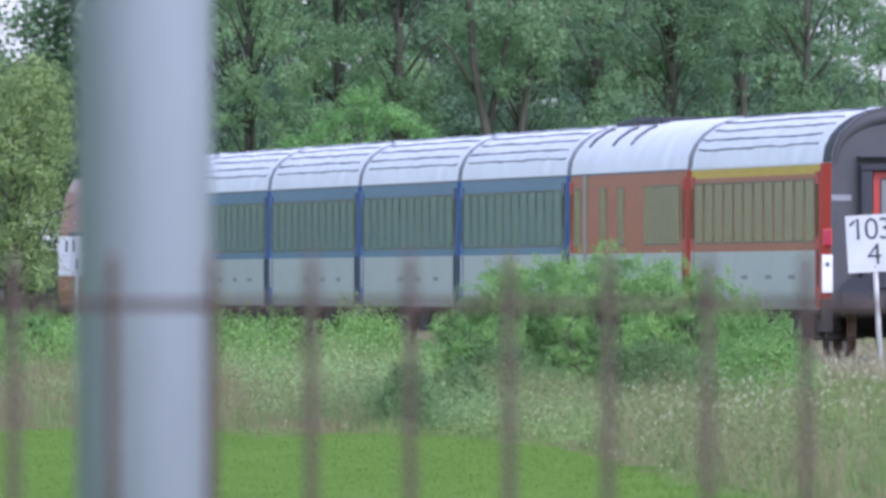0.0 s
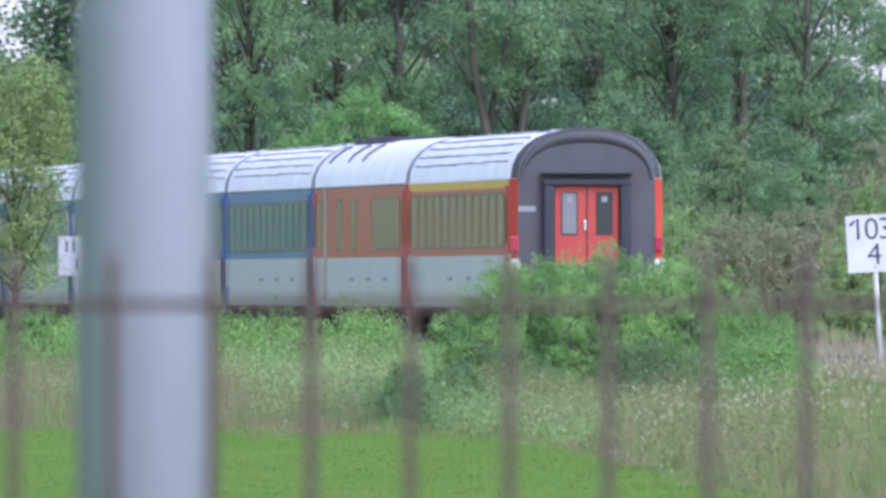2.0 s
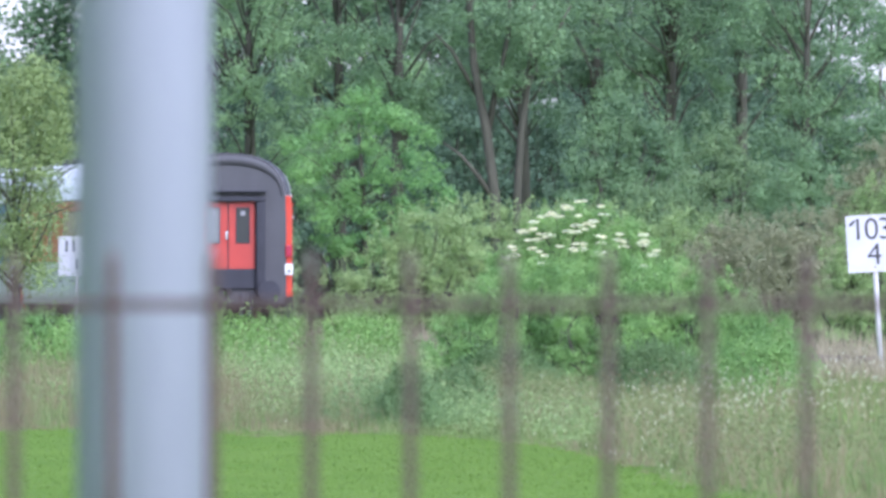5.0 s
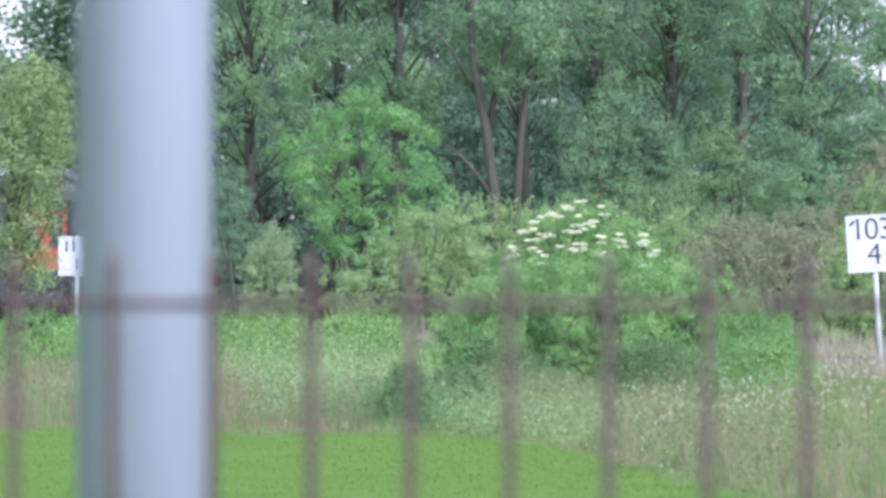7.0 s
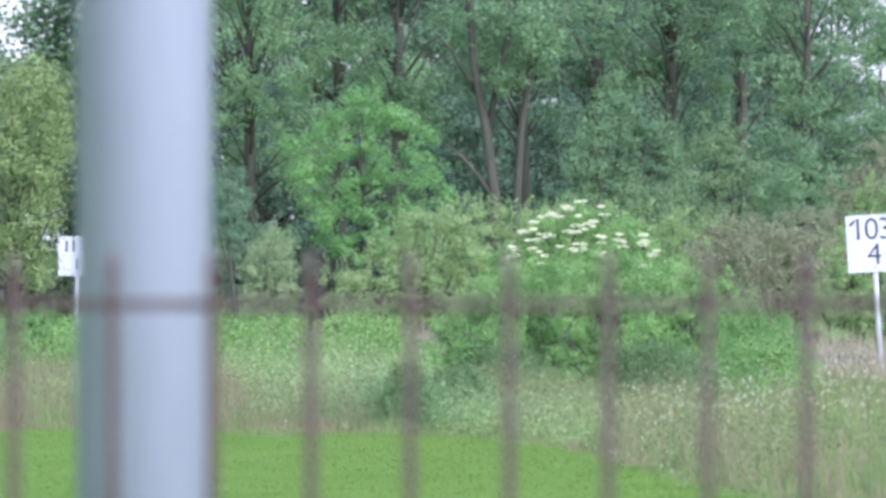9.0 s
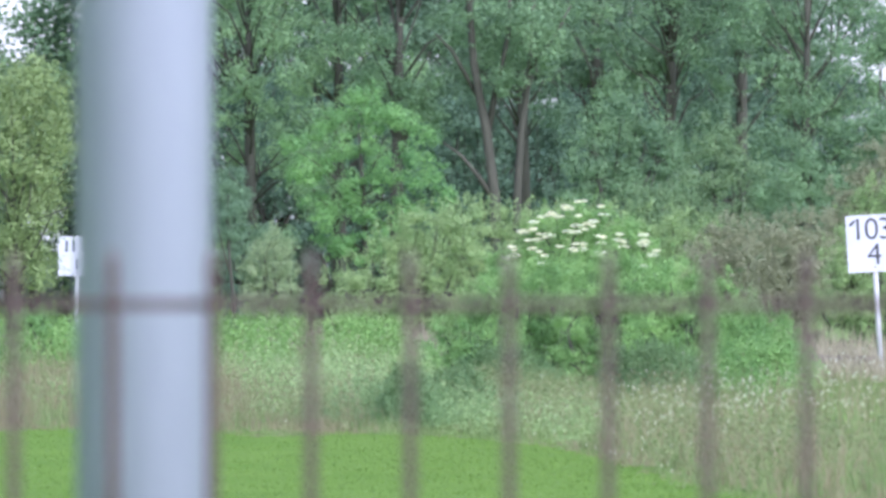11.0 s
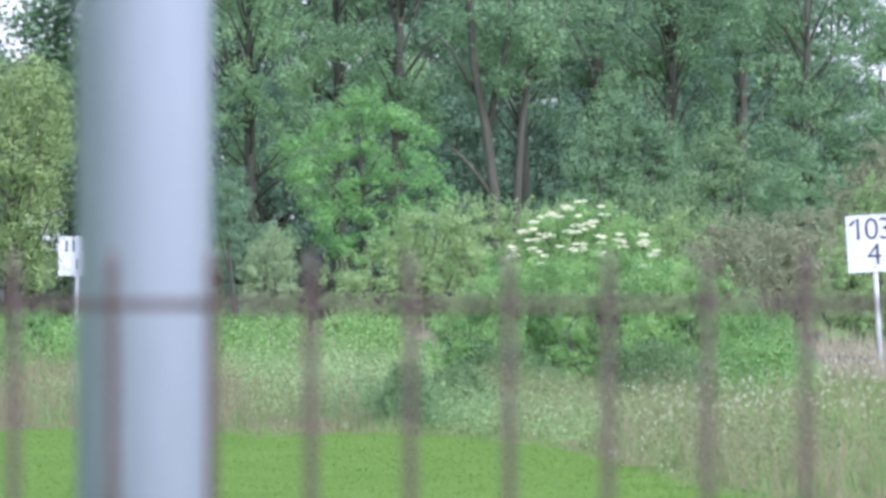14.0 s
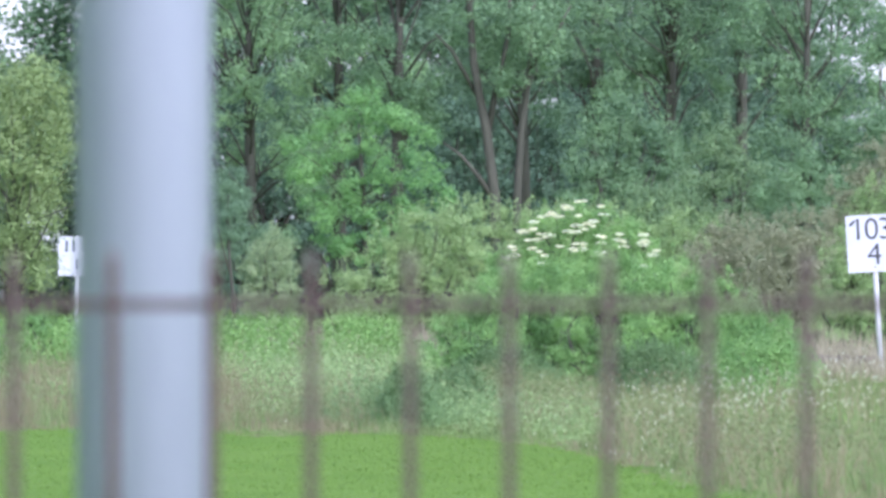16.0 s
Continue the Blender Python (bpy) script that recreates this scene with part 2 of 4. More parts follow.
def leaf_arrays(p, size, rng, aspect=0.6, upright=0.0, facing=None, rough=0.3):
    """Folded leaves, each of four points round a midrib, lying along the crown's surface."""
    n = len(p)
    a = rng.normal(size=(n, 3)) * rough
    if facing is None:
        a[:, 2] += 1.0
    else:
        a += facing
    a /= np.linalg.norm(a, axis=1, keepdims=True) + 1e-9
    d = rng.normal(size=(n, 3))
    d[:, 2] += upright * 2
    d -= a * np.sum(d * a, 1, keepdims=True) * (0.9 if upright == 0 else 0.2)
    d /= np.linalg.norm(d, axis=1, keepdims=True) + 1e-9
    w = np.cross(d, a)
    w /= np.linalg.norm(w, axis=1, keepdims=True) + 1e-9
    up = np.cross(w, d)
    s = (size * rng.uniform(0.6, 1.35, n))[:, None]
    v = np.stack([p - d * s * 0.5, p + w * s * aspect * 0.5 + up * s * 0.06, p + d * s * 0.5 - up * s * 0.08, p - w * s * aspect * 0.5 + up * s * 0.06], 1)
    i = np.arange(n)[:, None] * 4
    f = np.concatenate([i + np.array([[0, 3, 2]]), i + np.array([[0, 2, 1]])])
    return v.reshape(-1, 3), f


def leaf_mesh(name, *given, **more):
    return raw(name, *leaf_arrays(*given, **more))


def clumps(blobs, per_area, leaves, spread, rng, flat=0.6):
    """Leaf places and the ways they face: sprays of leaves on and in the given ellipsoids (centre, radii)."""
    out, faces = [], []
    for c, r in blobs:
        c, r = np.array(c), np.array(r)
        area = 4 * math.pi * (r[0] * r[1] + r[0] * r[2] + r[1] * r[2]) / 3
        m = max(3, int(area * per_area))
        d = rng.normal(size=(m, 3))
        d /= np.linalg.norm(d, axis=1, keepdims=True)
        q = c + d * r * (rng.uniform(0.3, 1.0, m) ** 0.3 * rng.uniform(0.86, 1.16, m))[:, None]
        k = rng.poisson(leaves, m)
        sp = spread * rng.uniform(0.5, 1.4, m)
        idx = np.repeat(np.arange(m), k)
        g = rng.normal(size=(len(idx), 3)) * sp[idx][:, None]
        g[:, 2] = g[:, 2] * flat - 0.35 * (g[:, 0] ** 2 + g[:, 1] ** 2) / spread
        out.append(q[idx] + g)
        o = d[idx] + g / (3.5 * sp[idx][:, None])
        o[:, 2] += 0.4
        faces.append(o / (np.linalg.norm(o, axis=1, keepdims=True) + 1e-9))
    return np.concatenate(out), np.concatenate(faces)


def limbs(bm, base, targets, r0, rng, knee=0.45):
    for t in targets:
        t, b = Vector(t), Vector(base)
        mid = b.lerp(t, knee) + Vector(rng.normal(size=3)) * 0.06 * (t - b).length
        q = b.lerp(t, 0.75) + Vector(rng.normal(size=3)) * 0.05 * (t - b).length
        tube(bm, [b, mid, q, t], [r0, r0 * 0.7, r0 * 0.42, r0 * 0.12], 6)


def tree(name, x, y, h, spread, crown_base, leaf, size, label, category, seed, nblob=14, density=5.0, leaves=26, trunks=1, lean=0.0, fill=1.0, lump=1.0, stems=(), shape=None, solid=2, girth=1.0, group="", puff=0.31, cover=0.19):
    rng = np.random.default_rng(seed)
    root = empty(name, pose(x, y, 0))
    mid, half = (h + crown_base) / 2, (h - crown_base) / 2
    blobs = []
    for k in range(nblob):
        a = rng.uniform(0, math.tau)
        u = rng.uniform(-1, 1)
        rad = spread * math.sqrt(max(0.05, 1 - u * u)) * rng.uniform(0.25, 0.85)
        br = spread * rng.uniform(0.26, 0.44) * lump
        blobs.append(((rad * math.cos(a) + lean * (mid + u * half) / h, rad * math.sin(a), max(br * 0.6, mid + u * (half - br * 0.5))), (br, br, br * rng.uniform(0.6, 0.9))))
    if shape:
        blobs = [((bx, rng.uniform(-0.5, 0.5) * spread * 0.7, bz), (br, br * 0.9, br * 0.85)) for bx, bz, br in shape]
    bm = bmesh.new()
    r = (0.0115 * h + 0.03) * girth
    for k in range(trunks):
        ox, oy = (0, 0) if trunks == 1 else (rng.uniform(-0.5, 0.5), rng.uniform(-0.3, 0.3))
        tx = rng.uniform(-0.35, 0.35) * (1 if trunks == 1 else 2.5)
        top = (lean * 0.9 + tx, rng.uniform(-0.3, 0.3), h * 0.88)
        pts = [(ox, oy, -0.1), (ox + tx * 0.15, oy, h * 0.25), (ox + tx * 0.5, oy, h * 0.55), top]
        tube(bm, pts, [r * 1.25, r, r * 0.7, r * 0.15], 9)
        for b in blobs[k::max(trunks, 1)]:
            z = max(h * 0.12, min(b[0][2] * 0.75, h * 0.7))
            f = z / h
            limbs(bm, (ox + tx * f, oy, z), [b[0]], r * 0.24, rng)
    for line, r0 in stems:
        tube(bm, line, [r0 * (1 - 0.6 * k / (len(line) - 1)) for k in range(len(line))], 9)
    part("trunk", bm, BARK, root, smooth=True)
    if solid:
        crown = leafage("crown", blobs, puff, rng, cover)
    else:
        p, o = clumps(blobs, density, leaves * fill, size * 2.3, rng)
        p, o = p[p[:, 2] > 0.05], o[p[:, 2] > 0.05]
        crown = leaf_mesh("crown", p, size, rng, facing=o)
    link("crown", crown, leaf, root)
    return tagged(root, label, category, group)


def shrub(name, x, y, h, leaf, label, seed, category, group, shoots, puff, blobs):
    rng = np.random.default_rng(seed)
    root = empty(name, pose(x, y, 0))
    extra = None
    if shoots:
        own = rng.integers(0, len(blobs), shoots)
        c = np.array([b[0] for b in blobs])[own]
        r = np.array([b[1] for b in blobs])[own]
        tip = c + np.stack([rng.uniform(-0.8, 0.8, shoots) * r[:, 0], rng.uniform(-0.9, 0.5, shoots) * r[:, 1], r[:, 2] * 0.9], 1)
        tall = rng.uniform(0.7, 1.9, shoots) * puff
        idx = np.repeat(np.arange(shoots), 26)
        f = rng.uniform(0, 1, len(idx))
        g = rng.normal(size=(len(idx), 3)) * (0.36 * puff * (1.1 - f))[:, None]
        lean = rng.normal(size=(shoots, 2)) * 0.3 * puff
        q = tip[idx] + g
        q[:, 2] += f * tall[idx]
        q[:, :2] += lean[idx] * f[:, None]
        g = g / (0.3 * puff)
        g[:, 2] += 0.9
        extra = (q, g / np.linalg.norm(g, axis=1, keepdims=True))
    bm = bmesh.new()
    for b in blobs:
        limbs(bm, (b[0][0] * 0.35, b[0][1] * 0.3, -0.05), [b[0]], 0.02 + 0.012 * h, rng)
    part("woody_base", bm, BARK, root, smooth=True)
    link("foliage", leafage("foliage", blobs, puff, rng, extra=extra), leaf, root)
    return tagged(root, label, category, group)


def mound(name, y, line, base, lump, leaf, puff, label, seed, category="shrub", group="", shoots=0, depth=1.2):
    """A rounded bush that fills the space below a crest line of (bearing, elevation) points at that distance."""
    rng = np.random.default_rng(seed)
    s = 52500 / y
    xs = [p[0] for p in line]
    mid = (xs[0] + xs[-1]) / 2
    blobs, px = [], xs[0]
    while px <= xs[-1]:
        top = float(np.interp(px, xs, [p[1] for p in line]))
        py = top + lump * 0.85
        while py < base:
            r = lump * rng.uniform(0.72, 1.2) / s
            fore = min(1.0, (py - top) / max(1.0, base - top))
            blobs.append((((px + rng.uniform(-0.3, 0.3) * lump - mid) / s, (0.5 - fore) * depth + rng.uniform(-0.25, 0.25), max(px_z(py + rng.uniform(-0.12, 0.12) * lump, y), 0.5 * r)), (r, r, r * 0.88)))
            py += lump * 1.15
        px += lump * 0.95
    return shrub(name, px_x(mid, y), y, px_z(min(p[1] for p in line), y), leaf, label, seed, category, group, shoots, puff, blobs)


def px_x(px, y):
    """Sideways place of a bearing across the view at that distance."""
    return (px - 784) / 52500 * y


def px_z(py, y):
    return EYE_Z + (514 - py) / 52500 * y


def blades(name, xy, hgt, wid, rng, lean=0.25, tuft=1, spread=0.05):
    """Grass: bent blades of three faces, fanning out of tufts."""
    m = len(xy)
    idx = np.repeat(np.arange(m), tuft)
    n = len(idx)
    b = rng.uniform(0, math.tau, n)
    out = np.stack([np.cos(b), np.sin(b), np.zeros(n)], 1)
    q = rng.uniform(0, 1, n)
    hgt = hgt[idx] * (1.0 if tuft == 1 else rng.uniform(0.5, 1.05, n))
    wid = wid[idx]
    a = rng.uniform(0, math.tau, n)
    side = np.stack([np.cos(a), np.sin(a), np.zeros(n)], 1)
    le = out * (hgt * q * lean * 2)[:, None]
    base = np.concatenate([xy[idx], np.zeros((n, 1))], 1) + (out * (q * spread)[:, None] if tuft > 1 else 0)
    hz = np.stack([np.zeros(n), np.zeros(n), hgt], 1)
    w = side * (wid * 0.5)[:, None]
    v = np.stack([base - w, base + w, base + hz * 0.55 + le * 0.3 + w * 0.8, base + hz * 0.55 + le * 0.3 - w * 0.8, base + hz + le], 1)
    i = np.arange(n)[:, None] * 5
    f = np.concatenate([i + np.array([[0, 1, 2]]), i + np.array([[0, 2, 3]]), i + np.array([[3, 2, 4]])])
    return v.reshape(-1, 3), f


def lawn_edge(x):
    """How far the mown lawn reaches, by the sideways place."""
    return np.interp(x, [-6, -3, 0, 1.1, 1.9, 2.4, 3.2], [296, 290, 281, 258, 206, 182, 150])


# ---------------------------------------------------------------- the line
ALPHA = 0.07307
UX, UY = -math.sin(ALPHA), math.cos(ALPHA)
NX, NY = math.cos(ALPHA), math.sin(ALPHA)
RAIL_Z = 0.26
TRACK_TURN = math.degrees(ALPHA)
# the middle of the train's rear end at the start
TX, TY = 6.0624 + NX * 1.4125, 474.474 + NY * 1.4125


def on_track(along, z=0.0):
    """The pose of a thing on the track, that many metres past the train's first place."""
    return pose(TX + UX * along, TY + UY * along, z, 0, 0, TRACK_TURN)


def beside(along, off):
    """The place that many metres along the track and to its right."""
    return TX + UX * along + NX * off, TY + UY * along + NY * off


# ---------------------------------------------------------------- ground and track
def ground():
    xs = sorted({*np.linspace(-3000, 3000, 41), *np.linspace(-30, 30, 41)})
    ys = sorted({*np.linspace(-600, 4600, 53), *np.linspace(150, 800, 131)})
    gx, gy = np.meshgrid(xs, ys)
    z = np.array([noise.noise((x * 0.13, y * 0.03, 3.0)) * 0.035 for x, y in zip(gx.ravel(), gy.ravel())]) - 0.03
    v = np.stack([gx.ravel(), gy.ravel(), z], 1)
    w = len(xs)
    f = np.array([(j * w + i, j * w + i + 1, (j + 1) * w + i + 1, (j + 1) * w + i) for j in range(len(ys) - 1) for i in range(w - 1)])
    ob = link("ground", raw("ground", v, f), TURF, smooth=True)
    tagged(ob, "green mown and rough grassland beside the railway", "ground", kind="structure")


def track():
    bed = bmesh.new()
    pro = [(-2.7, -0.06), (-1.7, 0.06), (1.7, 0.06), (2.7, -0.06)]
    rings = []
    for k in range(61):
        a = -500 + 30.0 * k
        rings.append([bed.verts.new((x, a, z)) for x, z in pro])
    for a, b in zip(rings, rings[1:]):
        for k in range(3):
            bed.faces.new((a[k], a[k + 1], b[k + 1], b[k]))
    ob = part("ballast", bed, STONE)
    ob.matrix_basis = on_track(0)
    tagged(ob, "grey-brown stone ballast bed under the track", "ballast", kind="structure")
    for s in (-1, 1):
        bm = bmesh.new()
        x = s * 0.7525
        box(bm, x - 0.036, -500, RAIL_Z - 0.04, x + 0.036, 1300, RAIL_Z)
        box(bm, x - 0.009, -500, RAIL_Z - 0.14, x + 0.009, 1300, RAIL_Z - 0.038)
        box(bm, x - 0.07, -500, RAIL_Z - 0.165, x + 0.07, 1300, RAIL_Z - 0.138)
        r = part("rail", bm, STEEL)
        r.matrix_basis = on_track(0)
        tagged(r, "rusty steel rail with a worn top", "rail", "rails of the line", "structure")
    n = 420
    one = np.array([(sx * 1.25, sy * 0.12, z) for z in (-0.04, 0.094) for sx, sy in ((-1, -1), (1, -1), (1, 1), (-1, 1))])
    cube = np.array([(0, 3, 2, 1), (4, 5, 6, 7), (0, 1, 5, 4), (1, 2, 6, 5), (2, 3, 7, 6), (3, 0, 4, 7)])
    v = (one[None] + np.array([(0, -60 + 0.6 * k, 0) for k in range(n)])[:, None]).reshape(-1, 3)
    f = (cube[None] + (np.arange(n) * 8)[:, None, None]).reshape(-1, 4)
    sl = link("sleepers", raw("sleepers", v, f), WOOD)
    sl.matrix_basis = on_track(0)
    tagged(sl, "weathered dark wooden sleepers in the ballast", "sleepers", kind="stuff")


ground()
track()

# ---------------------------------------------------------------- the train
HALF = 1.4125
END = 0.38


def side_profile(z):
    """Half the coach's width at that height."""
    if z < 1.0:
        return HALF - 0.09 * (1.0 - z)
    if z > 2.2:
        return HALF - 0.02 * ((z - 2.2) / 0.93) ** 1.6
    return HALF


def arch(k, n=14):
    """Points of the roof's arch, from one eave to the other."""
    a = math.pi * k / n
    c, s = math.cos(a), math.sin(a)
    return (-(HALF - 0.02) * math.copysign(abs(c) ** 0.86, c), 3.13 + 0.92 * abs(s) ** 0.92)


def squeeze(y, length):
    """How far the ends draw in."""
    d = min(y, length - y)
    return 1.0 if d >= END else 0.895 + 0.105 * math.sin(math.pi / 2 * d / END)


def skin(lines, ys, length):
    """A shell swept along the coach through lines of (x, z) points."""
    bm = bmesh.new()
    rows = [[bm.verts.new((x * squeeze(y, length), y, z)) for x, z in lines] for y in ys]
    for a, b in zip(rows, rows[1:]):
        for k in range(len(lines) - 1):
            bm.faces.new((a[k], b[k], b[k + 1], a[k + 1]))
    return bm


def band(z0, z1, ys, length, out=0.0, n=4):
    """A strip of both sides of the shell between two heights."""
    bm = bmesh.new()
    for s in (-1, 1):
        zs = [z0 + (z1 - z0) * k / n for k in range(n + 1)]
        rows = [[bm.verts.new((s * (side_profile(z) * squeeze(y, length) + out), y, z)) for z in zs] for y in ys]
        for a, b in zip(rows, rows[1:]):
            for k in range(n):
                q = (a[k], b[k], b[k + 1], a[k + 1])
                bm.faces.new(q if s < 0 else q[::-1])
    return bm


def end_cap(y, mat, parent, length, name="end_wall"):
    bm = bmesh.new()
    s = squeeze(y, length)
    pts = [(-side_profile(z) * s, z) for z in (0.8, 1.0, 2.2, 2.8)] + [(arch(k)[0] * s, arch(k)[1]) for k in range(15)]
    pts += [(side_profile(z) * s, z) for z in (2.8, 2.2, 1.0, 0.8)]
    a = [bm.verts.new((x, y, z)) for x, z in pts]
    b = [bm.verts.new((x, y + (0.03 if y < 1 else -0.03), z)) for x, z in pts]
    bm.faces.new(a)
    bm.faces.new(b[::-1])
    for k in range(len(a)):
        j = (k + 1) % len(a)
        bm.faces.new((a[k], b[k], b[j], a[j]))
    bmesh.ops.recalc_face_normals(bm, faces=bm.faces)
    return part(name, bm, mat, parent)


def bogie(parent, y):
    bm = bmesh.new()
    for s in (-1, 1):
        box(bm, s * 1.0 - 0.09, y - 1.65, 0.42, s * 1.0 + 0.09, y + 1.65, 0.62, 0.03)
        for dy in (-1.25, 1.25):
            box(bm, s * 1.0 - 0.14, y + dy - 0.2, 0.28, s * 1.0 + 0.14, y + dy + 0.2, 0.68, 0.03)
            cyl(bm, (s * 1.12, y + dy, 0.6), (s * 1.12, y + dy, 0.85), 0.11)
    box(bm, -0.95, y - 0.3, 0.4, 0.95, y + 0.3, 0.75, 0.03)
    b = part("bogie", bm, BLACK, parent)
    for s in (-1, 1):
        for dy in (-1.25, 1.25):
            w = bmesh.new()
            cyl(w, (s * 0.71, y + dy, 0.46), (s * 0.84, y + dy, 0.46), 0.46, n=28)
            cyl(w, (s * 0.69, y + dy, 0.46), (s * 0.72, y + dy, 0.46), 0.49, n=28)
            part("wheel", w, STEEL, b)
    return b


WINDOWS = {}


def window(parent, y, s, wide=1.5, high=1.02, z0=1.86, glass=None):
    """A coach window: a frame proud of the side and a pane in it."""
    key = (s, wide, high, glass.name)
    if key not in WINDOWS:
        fr = bmesh.new()
        t = 0.022
        for (a0, b0, a1, b1) in ((0, 0, wide, t), (0, high - t, wide, high), (0, t, t, high - t), (wide - t, t, wide, high - t)):
            x0, x1 = sorted((s * 0.0, s * 0.006))
            box(fr, x0, a0, b0, x1, a1, b1)
        f = bpy.data.meshes.new("window_frame")
        fr.to_mesh(f)
        fr.free()
        f.materials.append(WINDOW_RIM)
        pa = bmesh.new()
        x0, x1 = sorted((s * 0.0, s * 0.004))
        box(pa, x0, t, t, x1, wide - t, high - t)
        p = bpy.data.meshes.new("pane")
        pa.to_mesh(p)
        pa.free()
        p.materials.append(glass)
        WINDOWS[key] = (f, p)
    f, p = WINDOWS[key]
    fo = link("window", f, None, parent)
    fo.matrix_basis = pose(s * (HALF - 0.001), y, z0)
    link("pane", p, None, fo)


def coach(first, colour, trim, label, group, stripe=False, plain_roof=False, detailed=False):
    L = 26.1
    root = empty("railway_coach", on_track(first, RAIL_Z))
    ys = [0, 0.12, 0.25, END] + [END + (L - 2 * END) * k / 8 for k in range(1, 8)] + [L - END, L - 0.25, L - 0.12, L]
    body = part("body", band(0.78, 1.73, [END] + [y for y in ys if END < y < L - END] + [L - END], L), GREY, root, "pale grey lower body", True)
    part("window_band", band(1.73, 2.96 if stripe else 3.13, [y for y in ys if END <= y <= L - END], L), colour, root, "", True)
    if stripe:
        part("stripe", band(2.96, 3.13, [y for y in ys if END <= y <= L - END], L, 0.0, 2), YELLOW, root, "yellow stripe below the roof", True)
    for y0, y1 in ((0, END), (L - END, L)):
        for sgn in (-1, 1):
            bm = bmesh.new()
            zs = [0.62, 1.0, 1.6, 2.2, 2.7, 3.13]
            rows = [[bm.verts.new((sgn * side_profile(z) * squeeze(y0 + (y1 - y0) * k / 5, L), y0 + (y1 - y0) * k / 5, z)) for z in zs] for k in range(6)]
            for a, b in zip(rows, rows[1:]):
                for k in range(5):
                    q = (a[k], b[k], b[k + 1], a[k + 1])
                    bm.faces.new(q if sgn < 0 else q[::-1])
            corner = part("corner_panel", bm, trim, root, "", True)
            if trim is BLUE:
                x0, x1 = sorted((sgn * (HALF * 0.9 - 0.02), sgn * (HALF + 0.004)))
                part("lower_corner", boxed(x0, y0 + 0.02, 0.63, x1, y1 - 0.02, 1.72, 0.01), JOINT_SHADE, corner, "darkened lower corner")
    lines = [arch(k) for k in range(15)]
    roof = part("roof", skin(lines, [0.0, 0.12, 0.25, END] + [END + (L - 2 * END) * k / 6 for k in range(1, 6)] + [L - END, L - 0.25, L - 0.12, L], L), ROOF, root, "silvery weathered roof", True)
    # dark gutter along the eaves and seams on the roof
    for sgn in (-1, 1):
        g = bmesh.new()
        x0, x1 = sorted((sgn * 1.375, sgn * 1.41))
        box(g, x0, END, 3.105, x1, L - END, 3.135)
        part("gutter", g, RIB if not stripe else CREAM, root)
    rng = random.Random(int(first) + 5)
    if plain_roof:
        for k, y in enumerate((14.0, 18.0, 23.2)):
            bm = bmesh.new()
            tube(bm, [(arch(j)[0] * 1.006, y, arch(j)[1] + 0.02) for j in (2.2, 3, 4, 4.6)], [0.022, 0.034, 0.034, 0.024], 6)
            part("seam", bm, RIB, roof)
        for k in range(6):
            part("roof_unit", boxed(-0.62, 15.4 + k * 1.65, 3.80, 0.5, 16.95 + k * 1.65, (4.09, 4.12, 4.10, 4.13, 4.09, 4.07)[k], 0.04), RUBBER, roof, "dark ventilation housing on the roof")
    else:
        for j in (1.36, 2.25, 3.2, 4.2, 5.3, 8.7, 9.8, 10.8, 11.75, 12.64):
            bm = bmesh.new()
            y = 1.1 + rng.uniform(0, 0.7)
            pts = []
            while y < L - 0.9:
                x, z = arch(j + rng.uniform(-0.09, 0.09))
                pts.append((x * 1.002, y, z + 0.008))
                y += 1.3
            tube(bm, pts, [rng.uniform(0.007, 0.016) for _ in pts], 5)
            part("seam", bm, RIB, roof)
    # windows of both sides
    ysw = [1.3 + 1.98 * k for k in range(12)]
    if plain_roof:
        ysw = [1.6, 3.12, 4.64, 6.16, 7.68, 13.5, 17.4, 23.2]
        part("pale_strip", boxed(-HALF - 0.012, 21.8, 0.9, -HALF + 0.01, 22.5, 3.1), STRIP, root, "pale vertical strip on the side")
    for s in (-1, 1):
        for y in ysw:
            window(root, y, s, 1.78 if not plain_roof else 1.5, 1.02, 1.86, GLASS if trim is RED else GLASS_TEAL)
    # side doors near the ends, in the trim colour; blue coaches' rear ones painted as joint shade
    for s in (-1, 1):
        for y in (0.42, L - 1.12):
            x0, x1 = sorted((s * (HALF - 0.02), s * (HALF + 0.008)))
            dr = part("door", boxed(x0, y, 0.8, x1, y + 0.7, 3.0, 0.006), JOINT_SHADE if trim is BLUE and y < 1 else trim, root)
            xa, xb = sorted((s * (HALF + 0.002), s * (HALF + 0.014)))
            part("door_window", boxed(xa, y + 0.16, 1.95, xb, y + 0.54, 2.8), GLASS_DARK, dr)
            for yy in (y + 0.03,):
                rail = bmesh.new()
                cyl(rail, (s * (HALF + 0.02), yy, 1.15), (s * (HALF + 0.02), yy, 1.75), 0.012 if y < 1 else 0.03, n=8)
                part("handrail", rail, RUBBER if y < 1 else CREAM, dr)
            st = bmesh.new()
            for z in (0.32, 0.58):
                xa, xb = sorted((s * 1.1, s * 1.40))
                box(st, xa, y + 0.05, z, xb, y + 0.65, z + 0.03)
            part("step", st, BLACK, dr)
    # lettering too small to read
    for s in (-1, 1):
        x0, x1 = sorted((s * (HALF - 0.012), s * (HALF + 0.004)))
        for yy in (5.0, 9.5, 14.2):
            part("lettering", boxed(x0, yy, 1.27, x1, yy + 1.2, 1.34), PALE_LETTER, root)
    # underside
    part("floor_frame", boxed(-1.28, 0.1, 0.72, 1.28, L - 0.1, 1.0), BLACK, root)
    bm = bmesh.new()
